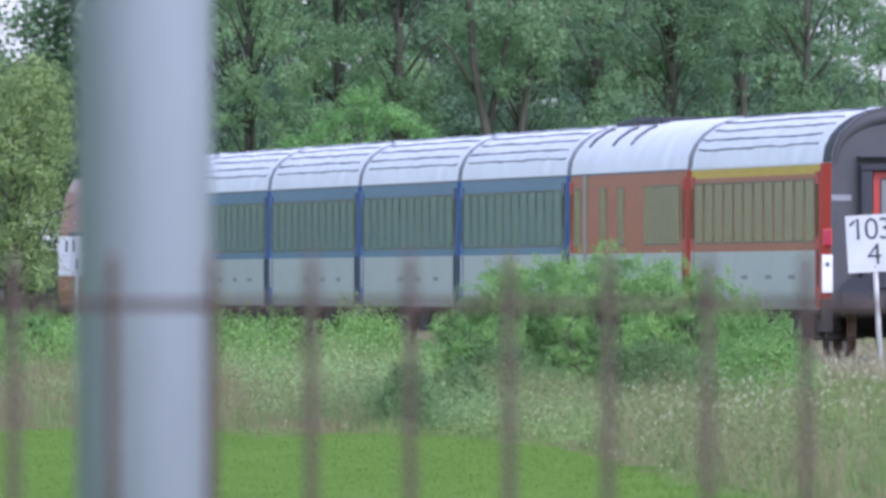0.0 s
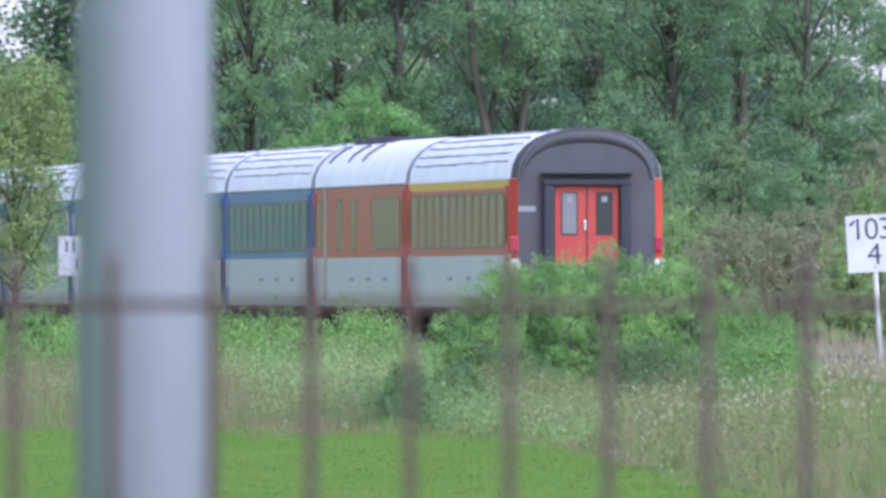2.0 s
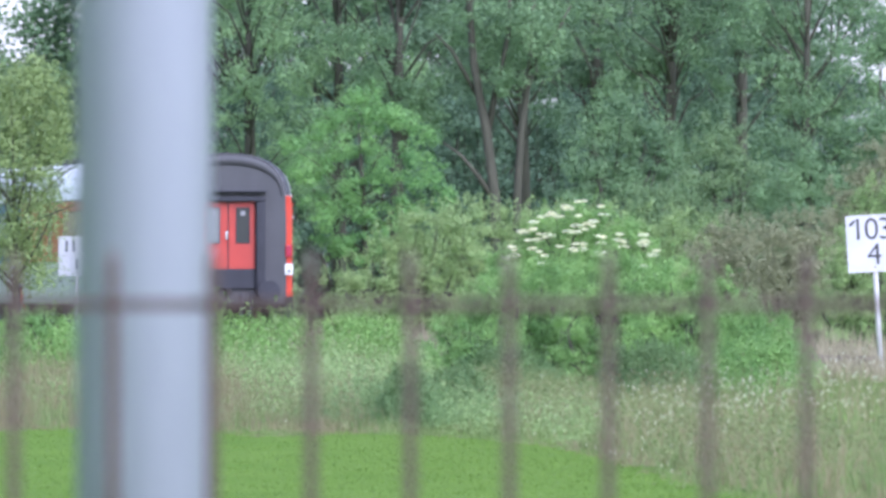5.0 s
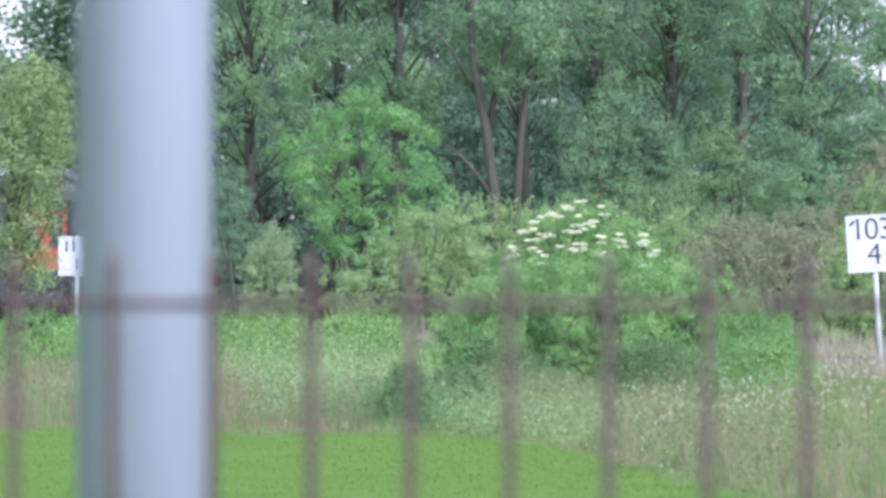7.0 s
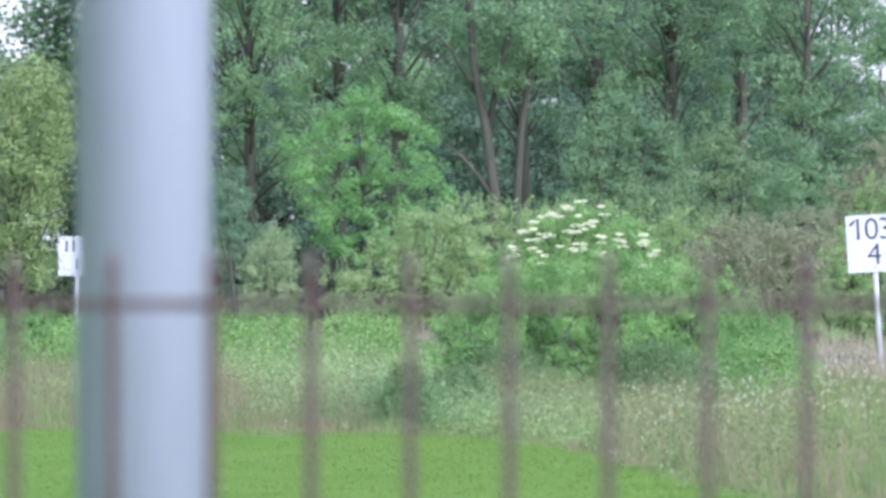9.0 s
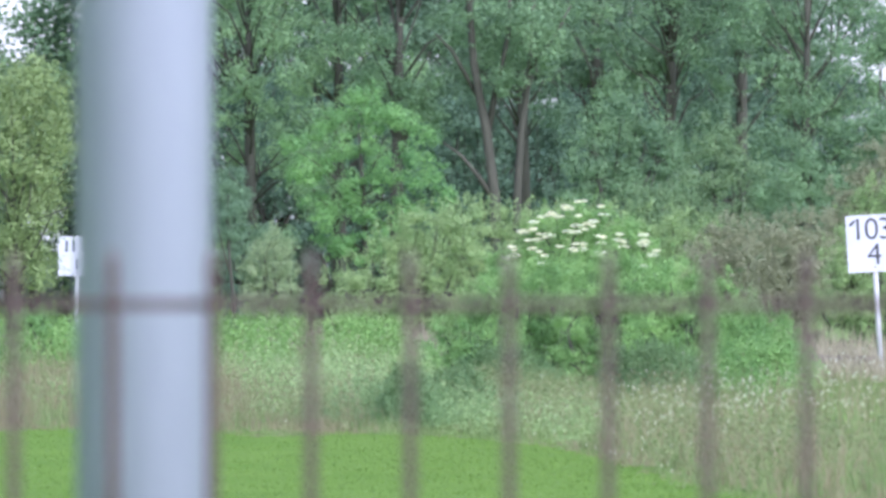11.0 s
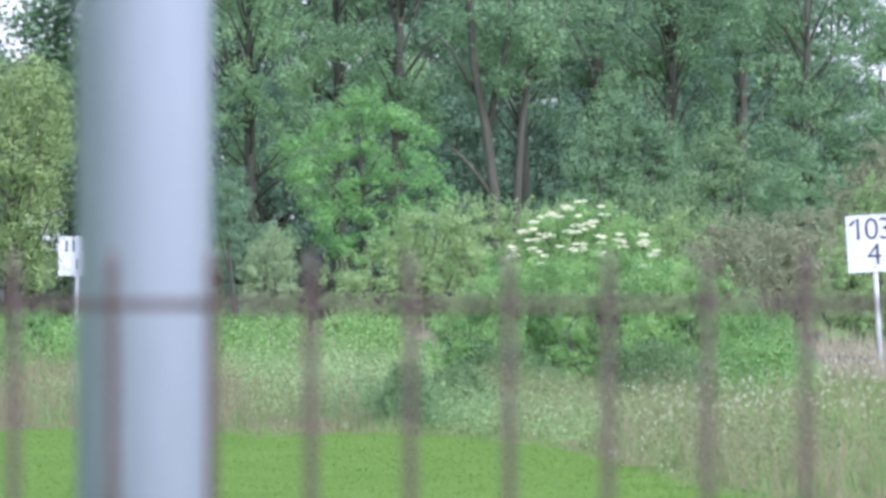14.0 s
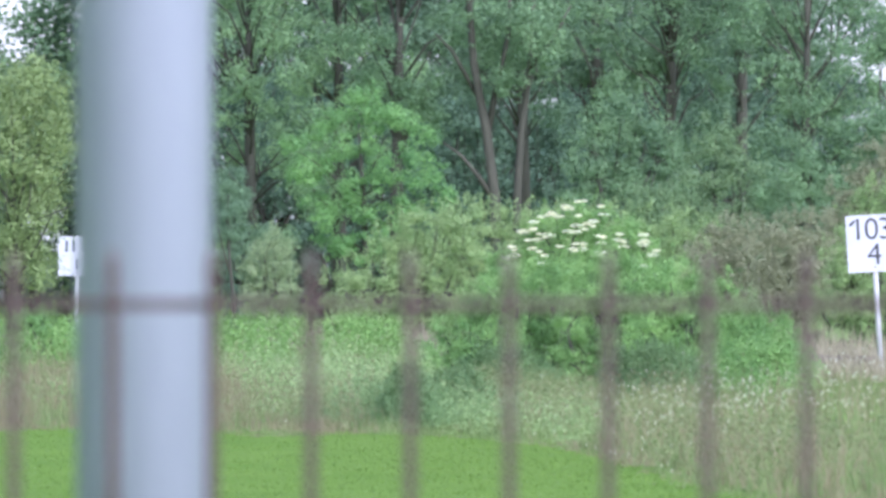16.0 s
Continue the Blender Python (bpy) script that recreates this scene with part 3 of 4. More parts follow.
    for y0, y1, w in ((7.2, 9.4, 1.1), (10.0, 12.6, 1.2), (13.4, 15.0, 1.0), (15.8, 18.6, 1.2)):
        box(bm, -w, y0, 0.32, w, y1, 0.8, 0.03)
    part("equipment_box", bm, BLACK, root)
    for y in (3.55, L - 3.55):
        bogie(root, y)
    part("roof_end", skin([(x * 1.004, z + 0.004) for x, z in lines], [L - 0.45, L - 0.3, L - 0.15, L], L), ROOF_RIM, root, "", True)
    end_cap(L, END_GREY, root, L)
    rear = end_cap(0.0, END_GREY, root, L)
    part("gangway", boxed(-0.75, L, 0.95, 0.75, L + 0.3, 3.1, 0.08), RUBBER, root)
    for sgn in (-1, 1):
        for y, d in ((0.0, -0.27), (L, 0.0)):
            bm = bmesh.new()
            cyl(bm, (sgn * 0.875, y + (d if d else 0.0), 1.06), (sgn * 0.875, y + (0.0 if d else 0.27), 1.06), 0.09)
            yy = y + d if d else y + 0.27
            cyl(bm, (sgn * 0.875, yy - 0.03, 1.06), (sgn * 0.875, yy + 0.03, 1.06), 0.24, n=24)
            part("buffer", bm, RUBBER, root)
    if detailed:
        end_details(root, trim, L)
    else:
        part("roof_rim", skin([(x * 1.004, z + 0.005) for x, z in lines], [0.0, 0.1, 0.2, 0.3], L), ROOF_RIM, root, "", True)
        part("rear_gangway", boxed(-0.75, -0.02, 0.95, 0.75, 0.03, 3.1), RUBBER, root)
    tagged(root, label, "railway coach", group)
    return root


def end_details(root, trim, L):
    """The open end of the last coach."""
    # roof hood over the end wall
    lines = [arch(k) for k in range(15)]
    bm = bmesh.new()
    outer = [(x, z + 0.012) for x, z in lines]
    mid = [(x * 0.97, 3.13 + (z - 3.13) * 0.93) for x, z in lines]
    inner = [(x * 0.91, 3.13 + (z - 3.13) * 0.74 - 0.02) for x, z in lines]
    q = 0.91
    rings = [[bm.verts.new((x * q, y, z)) for x, z in pts] for pts, y in ((outer, 0.12), (mid, -0.012), (inner, -0.018), (inner, 0.01))]
    for a, b in zip(rings, rings[1:]):
        for k in range(14):
            bm.faces.new((a[k], a[k + 1], b[k + 1], b[k]))
    bmesh.ops.recalc_face_normals(bm, faces=bm.faces)
    part("roof_hood", bm, END_GREY, root, "dark grey hood round the end wall", True)
    bm = skin([(x * 1.004, z + 0.006) for x, z in lines], [0.0, 0.08, 0.16, 0.24], L)
    part("roof_rim", bm, END_GREY, root, "", True)
    # gangway portal of rubber tubes
    portal = part("gangway_tube", boxed(-0.80, -0.20, 0.95, -0.60, 0.0, 3.02, 0.03), RUBBER, root, "black rubber gangway frame", True)
    part("gangway_tube", boxed(0.60, -0.20, 0.95, 0.80, 0.0, 3.02, 0.03), RUBBER, portal, "", True)
    part("gangway_top", boxed(-0.81, -0.22, 3.0, 0.81, -0.01, 3.10, 0.03), RUBBER, portal)
    part("canopy_strip", boxed(-0.84, -0.24, 3.205, 0.84, 0.0, 3.24, 0.01), RUBBER, portal)
    part("threshold", boxed(-0.6, -0.10, 1.12, 0.6, 0.0, 1.55, 0.02), RUBBER, portal)
    for s in (-1, 1):
        x0, x1 = sorted((s * 0.012, s * 0.585))
        d = part("end_door", boxed(x0, -0.05, 1.55, x1, -0.01, 3.0, 0.008), RED_DOOR, root, "red end door leaf")
        wx0, wx1 = sorted((s * 0.19, s * 0.45))
        part("door_window", boxed(wx0, -0.062, 2.12, wx1, -0.045, 2.86, 0.004), GLASS_GREY if s < 0 else GLASS_DARK, d)
        fr = bmesh.new()
        for (a0, b0, a1, b1) in ((wx0 - 0.02, 2.10, wx1 + 0.02, 2.12), (wx0 - 0.02, 2.86, wx1 + 0.02, 2.88), (wx0 - 0.02, 2.12, wx0, 2.86), (wx1, 2.12, wx1 + 0.02, 2.86)):
            box(fr, a0, -0.07, b0, a1, -0.045, b1)
        part("window_frame", fr, RUBBER, d)
        cx = (wx0 + wx1) / 2
        part("sticker", boxed(cx - 0.05, -0.07, 2.70, cx + 0.05, -0.0625, 2.80), PALE_LETTER, d)
        # tail lamps, markers and steps
        lx = s * 1.318
        hs = part("tail_lamp", boxed(lx - 0.075, -0.03, 1.80, lx + 0.075, 0.12, 2.07, 0.012), RED, root, "dark red tail lamp")
        part("lens", boxed(lx - 0.064, -0.045, 1.815, lx + 0.064, -0.028, 2.058, 0.008), LAMP, hs)
        mk = part("marker_plate", boxed(lx - 0.085, -0.035, 1.05 if s < 0 else 1.42, lx + 0.085, 0.10, 1.66, 0.01), CREAM, root, "white plate below the tail lamp")
        part("socket", boxed(lx - 0.03, -0.05, 1.47, lx + 0.03, -0.034, 1.54), RIB, mk)
        part("foot_step", boxed(lx - 0.09, -0.02, 0.42, lx + 0.09, 0.25, 0.95, 0.02), BLACK, root)
    part("door_gap", boxed(-0.010, -0.055, 1.55, 0.010, -0.02, 3.0), RUBBER, root)
    part("door_handle", boxed(-0.055, -0.085, 2.18, -0.015, -0.05, 2.36, 0.01), CHROME, root, "chrome door handle")
    part("lettering", boxed(-1.25, -0.012, 2.52, -0.93, 0.02, 2.62), PALE_LETTER, root, "small pale lettering")
    part("upper_door_panel", boxed(-0.58, -0.03, 2.99, 0.58, 0.0, 3.03), RUBBER, root)
    for s in (-0.35, 0.3, 0.5):
        hose = bmesh.new()
        tube(hose, [(s, -0.02, 1.0), (s, -0.2, 0.8), (s * 0.9, -0.22, 0.55), (s * 0.8, -0.1, 0.42)], [0.03] * 4, 6)
        part("brake_hose", hose, RUBBER, root)
    hk = boxed(-0.06, -0.35, 1.0, 0.06, 0.0, 1.12, 0.02)
    part("coupling_hook", hk, BLACK, root)


TRAIN = []


def locomotive(first):
    L = 18.6
    root = empty("locomotive", on_track(first, RAIL_Z))
    body = bmesh.new()
    pro = [(-1.40, 0.75), (-1.47, 1.1), (-1.47, 2.4), (-1.30, 3.3), (-1.12, 3.62), (1.12, 3.62), (1.30, 3.3), (1.47, 2.4), (1.47, 1.1), (1.40, 0.75)]
    secs = [(0.0, 0.90, 2.2), (0.25, 0.97, 2.6), (1.3, 1.0, 3.62), (L - 1.3, 1.0, 3.62), (L - 0.25, 0.97, 2.6), (L, 0.90, 2.2)]
    rows = [[body.verts.new((x * w, y, min(z, top))) for x, z in pro] for y, w, top in secs]
    for a, b in zip(rows, rows[1:]):
        for k in range(len(pro)):
            j = (k + 1) % len(pro)
            body.faces.new((a[k], b[k], b[j], a[j]))
    body.faces.new(rows[0])
    body.faces.new(rows[-1][::-1])
    bmesh.ops.recalc_face_normals(body, faces=body.faces)
    part("body", body, RED_DOOR, root, "dark red engine body")
    part("roof_cover", boxed(-1.0, 3.0, 3.6, 1.0, L - 3.0, 3.86, 0.08), ROOF, root, "pale roof hood")
    for s in (-1, 1):
        for y in (1.4, L - 2.3):
            x0, x1 = sorted((s * 1.36, s * 1.478))
            part("cab_window", boxed(x0, y, 2.0, x1, y + 0.9, 2.4), GLASS, root)
        x0, x1 = sorted((s * 1.38, s * 1.476))
        part("grille", boxed(x0, 5.0, 1.9, x1, L - 5.0, 2.4), RIB, root)
    part("underframe", boxed(-1.3, 0.3, 0.62, 1.3, L - 0.3, 0.9), BLACK, root)
    for y in (4.2, L - 4.2):
        bogie(root, y)
    return tagged(root, "red electric locomotive with a pale roof", "locomotive")


PITCH = 26.4
last = coach(0.0, RED_SIDE, RED, "last coach, red band over grey with a yellow stripe", "coaches of the train", True, False, True)
TRAIN.append((last, 0.0))
TRAIN.append((coach(PITCH, RED_SIDE, RED, "red and grey coach with a smooth silvery roof", "coaches of the train", False, True), PITCH))
blue = coach(2 * PITCH, TEAL, BLUE, "blue and grey railway coach with a seamed silvery roof", "coaches of the train")
TRAIN.append((blue, 2 * PITCH))
for k in range(3, 7):
    TRAIN.append((copy_thing(blue, on_track(k * PITCH, RAIL_Z)), k * PITCH))
TRAIN.append((locomotive(7 * PITCH), 7 * PITCH))

# ---------------------------------------------------------------- fence and lamp pole near the camera
FENCE_Y = 39.0


def fence():
    root = empty("picket_fence", pose(0, FENCE_Y, 0))
    step, x0 = 0.1302, (25 - 784) * FENCE_Y / 52500
    for z in (1.331, 0.25):
        part("rail", boxed(x0 - 2.75, -0.012, z - 0.0068, x0 + 4.15, 0.012, z + 0.0068, 0.003), FENCE_PAINT, root)
    pk = bmesh.new()
    box(pk, -0.0075, -0.0075, 0.05, 0.0075, 0.0075, 1.385, 0.002)
    bmesh.ops.create_cone(pk, cap_ends=True, segments=4, radius1=0.0105, radius2=0.002, depth=0.022, matrix=Matrix.Translation((0, 0, 1.395)) @ Matrix.Rotation(math.pi / 4, 4, "Z"))
    me = bpy.data.meshes.new("picket")
    pk.to_mesh(me)
    pk.free()
    for k in range(-20, 32):
        p = link("picket", me, FENCE_PAINT, root)
        p.matrix_basis = pose(x0 + step * k, -0.026, 0)
    for k in (-20.5, 31.5):
        bm = boxed(-0.03, -0.03, -0.1, 0.03, 0.03, 1.42, 0.004)
        po = part("post", bm, FENCE_PAINT, root)
        po.matrix_basis = pose(x0 + step * k, 0.0, 0)
    tagged(root, "dark brown metal picket fence with one upper rail", "fence")


def lamp_pole():
    y = 42.0
    root = empty("steel_pole", pose((255 - 784) * y / 52500, y, 0))
    bm = bmesh.new()
    cyl(bm, (0, 0, 0), (0, 0, 7.0), 0.0962, 0.0945, 48)
    part("shaft", bm, POLE_PAINT, root, smooth=True)
    bm = bmesh.new()
    cyl(bm, (0, 0, -0.02), (0, 0, 0.03), 0.19, n=24)
    part("base_plate", bm, POLE_PAINT, root)
    part("cap", cyl(bmesh.new(), (0, 0, 7.0), (0, 0, 7.03), 0.097, 0.06, 32), POLE_PAINT, root)
    tagged(root, "pale blue-grey painted round steel pole behind the fence", "pole")


fence()
lamp_pole()


# ---------------------------------------------------------------- distance signs beside the track
def words(name, text, size, at, mat, parent):
    cu = bpy.data.curves.new(name, "FONT")
    cu.body, cu.size, cu.align_x, cu.align_y, cu.extrude, cu.offset, cu.space_character = text, size, "CENTER", "CENTER", 0.004, -0.003, 0.87
    tmp = new(name + "_shape", cu)
    bpy.context.view_layer.update()
    me = bpy.data.meshes.new_from_object(tmp.evaluated_get(bpy.context.evaluated_depsgraph_get()))
    bpy.data.objects.remove(tmp)
    me.materials.clear()
    ob = link(name, me, mat, parent)
    ob.matrix_basis = at
    return ob


def distance_sign(x, y, base, lean, readable, label):
    root = empty("distance_sign", pose(x, y, 0, 0, lean, 0))
    part("post", cyl(bmesh.new(), (0, 0.04, -0.15), (0, 0.04, base + 0.75), 0.042, 0.040, 14), POST_GREY, root, "pale weathered post", True)
    w, h = 0.80, 0.845
    pl = part("plate", boxed(-w / 2, -0.012, base, w / 2, 0.012, base + h, 0.006), SIGN_WHITE, root)
    rim = bmesh.new()
    for a0, b0, a1, b1 in ((-w / 2 - 0.012, -0.012, w / 2 + 0.012, 0.0), (-w / 2 - 0.012, h, w / 2 + 0.012, h + 0.012), (-w / 2 - 0.012, 0, -w / 2, h), (w / 2, 0, w / 2 + 0.012, h)):
        box(rim, a0, -0.016, base + b0, a1, 0.016, base + b1)
    part("rim", rim, POST_GREY, pl)
    if readable:
        words("numerals", "103", 0.47, pose(-0.025, -0.0165, base + 0.625, 90), SIGN_BLACK, pl)
        flag = bmesh.new()
        cyl(flag, (-0.35, -0.0185, base + 0.70), (-0.28, -0.0185, base + 0.775), 0.018, n=6)
        part("numeral_flag", flag, SIGN_BLACK, pl)
        words("numeral", "4", 0.47, pose(0.0, -0.0165, base + 0.245, 90), SIGN_BLACK, pl)
    else:
        for x0, z0, x1, z1 in ((-0.26, 0.52, -0.20, 0.76), (-0.10, 0.52, -0.04, 0.76), (0.12, 0.52, 0.18, 0.76), (-0.03, 0.14, 0.03, 0.36)):
            part("bar", boxed(x0, -0.019, base + z0, x1, -0.0125, base + z1), RIB, pl)
    bolts = bmesh.new()
    for z in (0.06, h - 0.06):
        cyl(bolts, (0, -0.024, base + z), (0, -0.012, base + z), 0.014, n=8)
    part("bolts", bolts, STEEL, pl)
    return tagged(root, label, "sign", "distance signs beside the line")


distance_sign(px_x(1560, 448), 448, px_z(480, 448), -3.2, True, "white distance sign with black numerals on a thin post")
distance_sign(px_x(135, 648), 648, px_z(488, 648), 0.5, False, "white distance sign on a post by the far trees")


# ---------------------------------------------------------------- woods behind the line
def forest():
    lab = "tall broadleaf tree with dense mid-green foliage in the wood"
    # (bearing, distance, height, spread, crown base, leaf, trunks)
    front = [(445, 748, 12.0, 2.6, 1.6, LEAF_LIGHT, 1), (600, 760, 13.0, 2.7, 3.0, LEAF_LIGHT, 1), (700, 742, 12.5, 2.3, 5.2, LEAF_FOREST, 1),
(1055, 745, 13.0, 2.1, 5.5, LEAF_DEEP, 1),
             (1180, 738, 12.5, 2.4, 3.6, LEAF_FOREST, 1), (1310, 746, 13.0, 2.5, 3.6, LEAF_DEEP, 1), (1420, 735, 11.0, 2.5, 3.0, LEAF_FOREST, 1), (1590, 728, 8.3, 2.2, 2.2, LEAF_FOREST, 1)]
    for k, (b, y, h, sp, cb, leaf, tr) in enumerate(front):
        tree("broadleaf_tree", px_x(b, y), y, h, sp, cb, leaf, 0.12, lab, "tree", 100 + k, 38, 7.5, 15, tr, lump=0.74, group="trees of the wood")
    y, s = 735, 52500 / 735
    bend = [([(877, 640), (876, 350), (862, 240), (838, 110), (830, 0), (836, -150)], 0.155), ([(912, 640), (915, 350), (922, 240), (938, 120), (944, 0), (940, -150)], 0.125),
            ([(868, 345), (845, 310), (815, 275), (785, 253)], 0.075), ([(862, 240), (880, 150), (900, 60), (905, -60)], 0.10), ([(938, 120), (985, 60), (1010, 10)], 0.06), ([(850, 180), (800, 90), (770, 60)], 0.06)]
    stems = [([((px - 895) / s, 0.12 * (i % 2), px_z(py, y)) for px, py in line], r) for i, (line, r) in enumerate(bend)]
    tree("broadleaf_tree", px_x(895, y), y, 12.5, 2.7, 6.2, LEAF_FOREST, 0.105, "tall forked tree with brownish trunks at the wood's edge", "tree", 103, 38, 8.0, 17, 0, lump=0.7, stems=stems, group="trees of the wood")
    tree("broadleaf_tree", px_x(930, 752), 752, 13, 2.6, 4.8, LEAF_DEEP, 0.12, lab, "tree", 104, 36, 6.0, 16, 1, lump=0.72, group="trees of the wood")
    back = [(420, 790, 13), (560, 800, 13), (690, 795, 13), (810, 790, 13), (930, 800, 13), (1030, 790, 13), (1150, 815, 10.5), (1230, 795, 13), (1290, 800, 12.5), (1400, 790, 11.5), (330, 800, 12), (230, 800, 12), (868, 782, 13), (1000, 806, 13)]
    proto = None
    for k, (b, y, h) in enumerate(back):
        if k % 4 == 0:
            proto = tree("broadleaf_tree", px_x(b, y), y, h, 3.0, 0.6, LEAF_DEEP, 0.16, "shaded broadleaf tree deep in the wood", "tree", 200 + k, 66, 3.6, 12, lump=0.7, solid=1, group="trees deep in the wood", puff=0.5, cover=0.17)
        else:
            copy_thing(proto, pose(px_x(b, y), y, 0, 0, 0, 67.0 * k))
    for b, y, h, a in ((20, 800, 7.4, 40), (120, 806, 7.8, 200), (-60, 803, 8.2, 130)):
        t = copy_thing(proto, pose(px_x(b, y), y, 0, 0, 0, a))
        t.scale = (0.85, 0.85, h / 13.0)
    tree("broadleaf_tree", px_x(60, 800), 800, 9.6, 2.4, 3.5, LEAF_FOREST, 0.2, "tall tree with a thin crown against the sky", "tree", 260, 16, 3.6, 13, solid=0)


forest()


def undergrowth():
    y, s = 684, 52500 / 684
    lobes = [(640, 190, 46), (606, 222, 42), (684, 232, 46), (560, 270, 42), (622, 290, 58), (700, 292, 52), (745, 258, 36), (772, 302, 32), (538, 300, 32),
             (580, 342, 48), (660, 352, 58), (732, 352, 46), (784, 340, 24), (602, 400, 48), (682, 408, 52), (632, 450, 44), (572, 436, 32), (650, 172, 26), (720, 220, 26), (515, 262, 20)]
    shape = [((px - 652) / s, px_z(py, y), r / s) for px, py, r in lobes]
    tree("young_tree", px_x(652, y), y, 5.95, 1.6, 0.9, LEAF_BRIGHT, 0.10, "young bright green tree behind the line", "tree", 300, shape=shape, puff=0.21, cover=0.26)
    # thickets that close the wood below the crowns; their dark leaf colour holds the shade
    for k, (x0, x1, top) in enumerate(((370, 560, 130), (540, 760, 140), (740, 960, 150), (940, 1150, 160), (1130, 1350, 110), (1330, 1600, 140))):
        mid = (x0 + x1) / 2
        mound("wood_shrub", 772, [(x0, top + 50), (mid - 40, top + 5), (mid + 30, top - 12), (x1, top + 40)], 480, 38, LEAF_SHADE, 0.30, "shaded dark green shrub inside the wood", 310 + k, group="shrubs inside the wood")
    mound("wood_shrub", 705, [(1085, 400), (1110, 345), (1150, 322), (1200, 330), (1240, 380)], 480, 32, LEAF_GREY, 0.22, "grey-green shrub at the edge of the wood", 321, group="shrubs at the wood's edge", shoots=60)
    mound("wood_shrub", 700, [(1195, 350), (1225, 262), (1255, 215), (1290, 225), (1330, 262), (1370, 300)], 480, 33, LEAF_GREY, 0.22, "tall grey-green shrub at the edge of the wood", 322, group="shrubs at the wood's edge", shoots=80)
    mound("wood_shrub", 696, [(1340, 330), (1385, 268), (1425, 255), (1470, 280), (1510, 330)], 480, 32, LEAF_FOREST, 0.20, "green shrub at the edge of the wood", 323, group="shrubs at the wood's edge", shoots=60)
    mound("wood_shrub", 726, [(1000, 330), (1035, 200), (1080, 160), (1130, 165), (1180, 220), (1210, 300)], 480, 36, LEAF_FOREST, 0.22, "tall green shrub under the trees", 324, group="shrubs at the wood's edge", shoots=60)
    mound("wood_shrub", 720, [(370, 330), (400, 300), (430, 330), (470, 400)], 590, 30, LEAF_DEEP, 0.2, "dark green shrub beside the young tree", 325, group="shrubs at the wood's edge")
    mound("blossom_shrub", 694, [(438, 462), (462, 418), (488, 402), (508, 432), (520, 470)], 590, 17, LEAF_PALE, 0.13, "pale-leaved shrub beside the young tree", 340, shoots=60)
    mound("hedge_shrub", 672, [(598, 488), (650, 428), (705, 392), (765, 371), (830, 366)], 610, 30, LEAF_HEDGE, 0.18, "rounded pale green shrub in the hedge behind the line", 350, group="hedge behind the line", shoots=150)
    mound("hedge_shrub", 674, [(800, 368), (860, 364), (930, 363), (1000, 365), (1040, 364)], 610, 30, LEAF_HEDGE, 0.18, "broad pale green shrub in the hedge behind the line", 351, group="hedge behind the line", shoots=150)
    mound("hedge_shrub", 674, [(1020, 364), (1090, 362), (1150, 368), (1210, 378), (1270, 392)], 610, 30, LEAF_HEDGE, 0.18, "broad pale green shrub in the hedge behind the line", 352, group="hedge behind the line", shoots=150)
    for k, (y, line) in enumerate(((650, [(1235, 430), (1270, 398), (1320, 392), (1370, 405)]), (645, [(1345, 420), (1395, 395), (1440, 385), (1475, 400)]), (655, [(1440, 400), (1475, 330), (1515, 285), (1560, 250), (1600, 240)]))):
        mound("twiggy_shrub", y, line, 600, 28, LEAF_BROWN, 0.19, "brownish thin-leaved twiggy shrub", 370 + k, group="twiggy shrubs", shoots=200)
    mound("hedge_shrub", 585, [(1455, 500), (1480, 430), (1505, 372), (1535, 332), (1570, 308), (1610, 300)], 620, 28, LEAF_HEDGE, 0.15, "pale green shrub behind the sign", 380, shoots=120)
    stem = [([(0.06, 0, -0.1), (0.03, 0, 0.9), (-0.05, 0, 1.8), (-0.12, 0.05, 2.7), (-0.1, 0.05, 3.6)], 0.055), ([(-0.05, 0, 1.7), (-0.25, 0.02, 2.4), (-0.4, 0.04, 3.1)], 0.03)]
    tree("sapling", px_x(412, 702), 702, 3.9, 0.5, 2.6, LEAF_DEEP, 0.1, "thin bare-stemmed sapling at the wood's edge", "tree", 345, 6, trunks=0, stems=stem, puff=0.14)
    elder()
    willow()


def elder():
    y = 612
    rng = np.random.default_rng(390)
    line = [(862, 478), (900, 428), (945, 388), (990, 362), (1030, 350), (1075, 366), (1115, 380), (1150, 420), (1185, 475)]
    root = mound("elder_bush", y, line, 640, 27, LEAF_BUSH, 0.17, "elder bush with flat cream flower heads", 391, "bush", shoots=60)
    s, mid = 52500 / y, (line[0][0] + line[-1][0]) / 2
    # flat flower heads over the crown, on the side towards the line
    for k in range(78):
        b = rng.uniform(872, 1172)
        top = float(np.interp(b, [p[0] for p in line], [p[1] for p in line]))
        low = rng.uniform(0, 1) ** 1.5
        c = ((b - mid) / s, -0.36 - 0.75 * low, px_z(top + 4 + 92 * low, y))
        r = rng.uniform(0.06, 0.15)
        m = 90
        a, q = rng.uniform(0, math.tau, m), np.sqrt(rng.uniform(0, 1, m)) * r
        p = np.stack([c[0] + q * np.cos(a), c[1] + q * np.sin(a) * 0.8 - 0.05, c[2] + 0.02 - q * q * 1.2 + q * np.sin(a) * 0.3], 1)
        link("flower_head", leaf_mesh("flower_head", p, 0.04, rng, 0.9), PETAL, root, "cream flower head" if k == 0 else "")


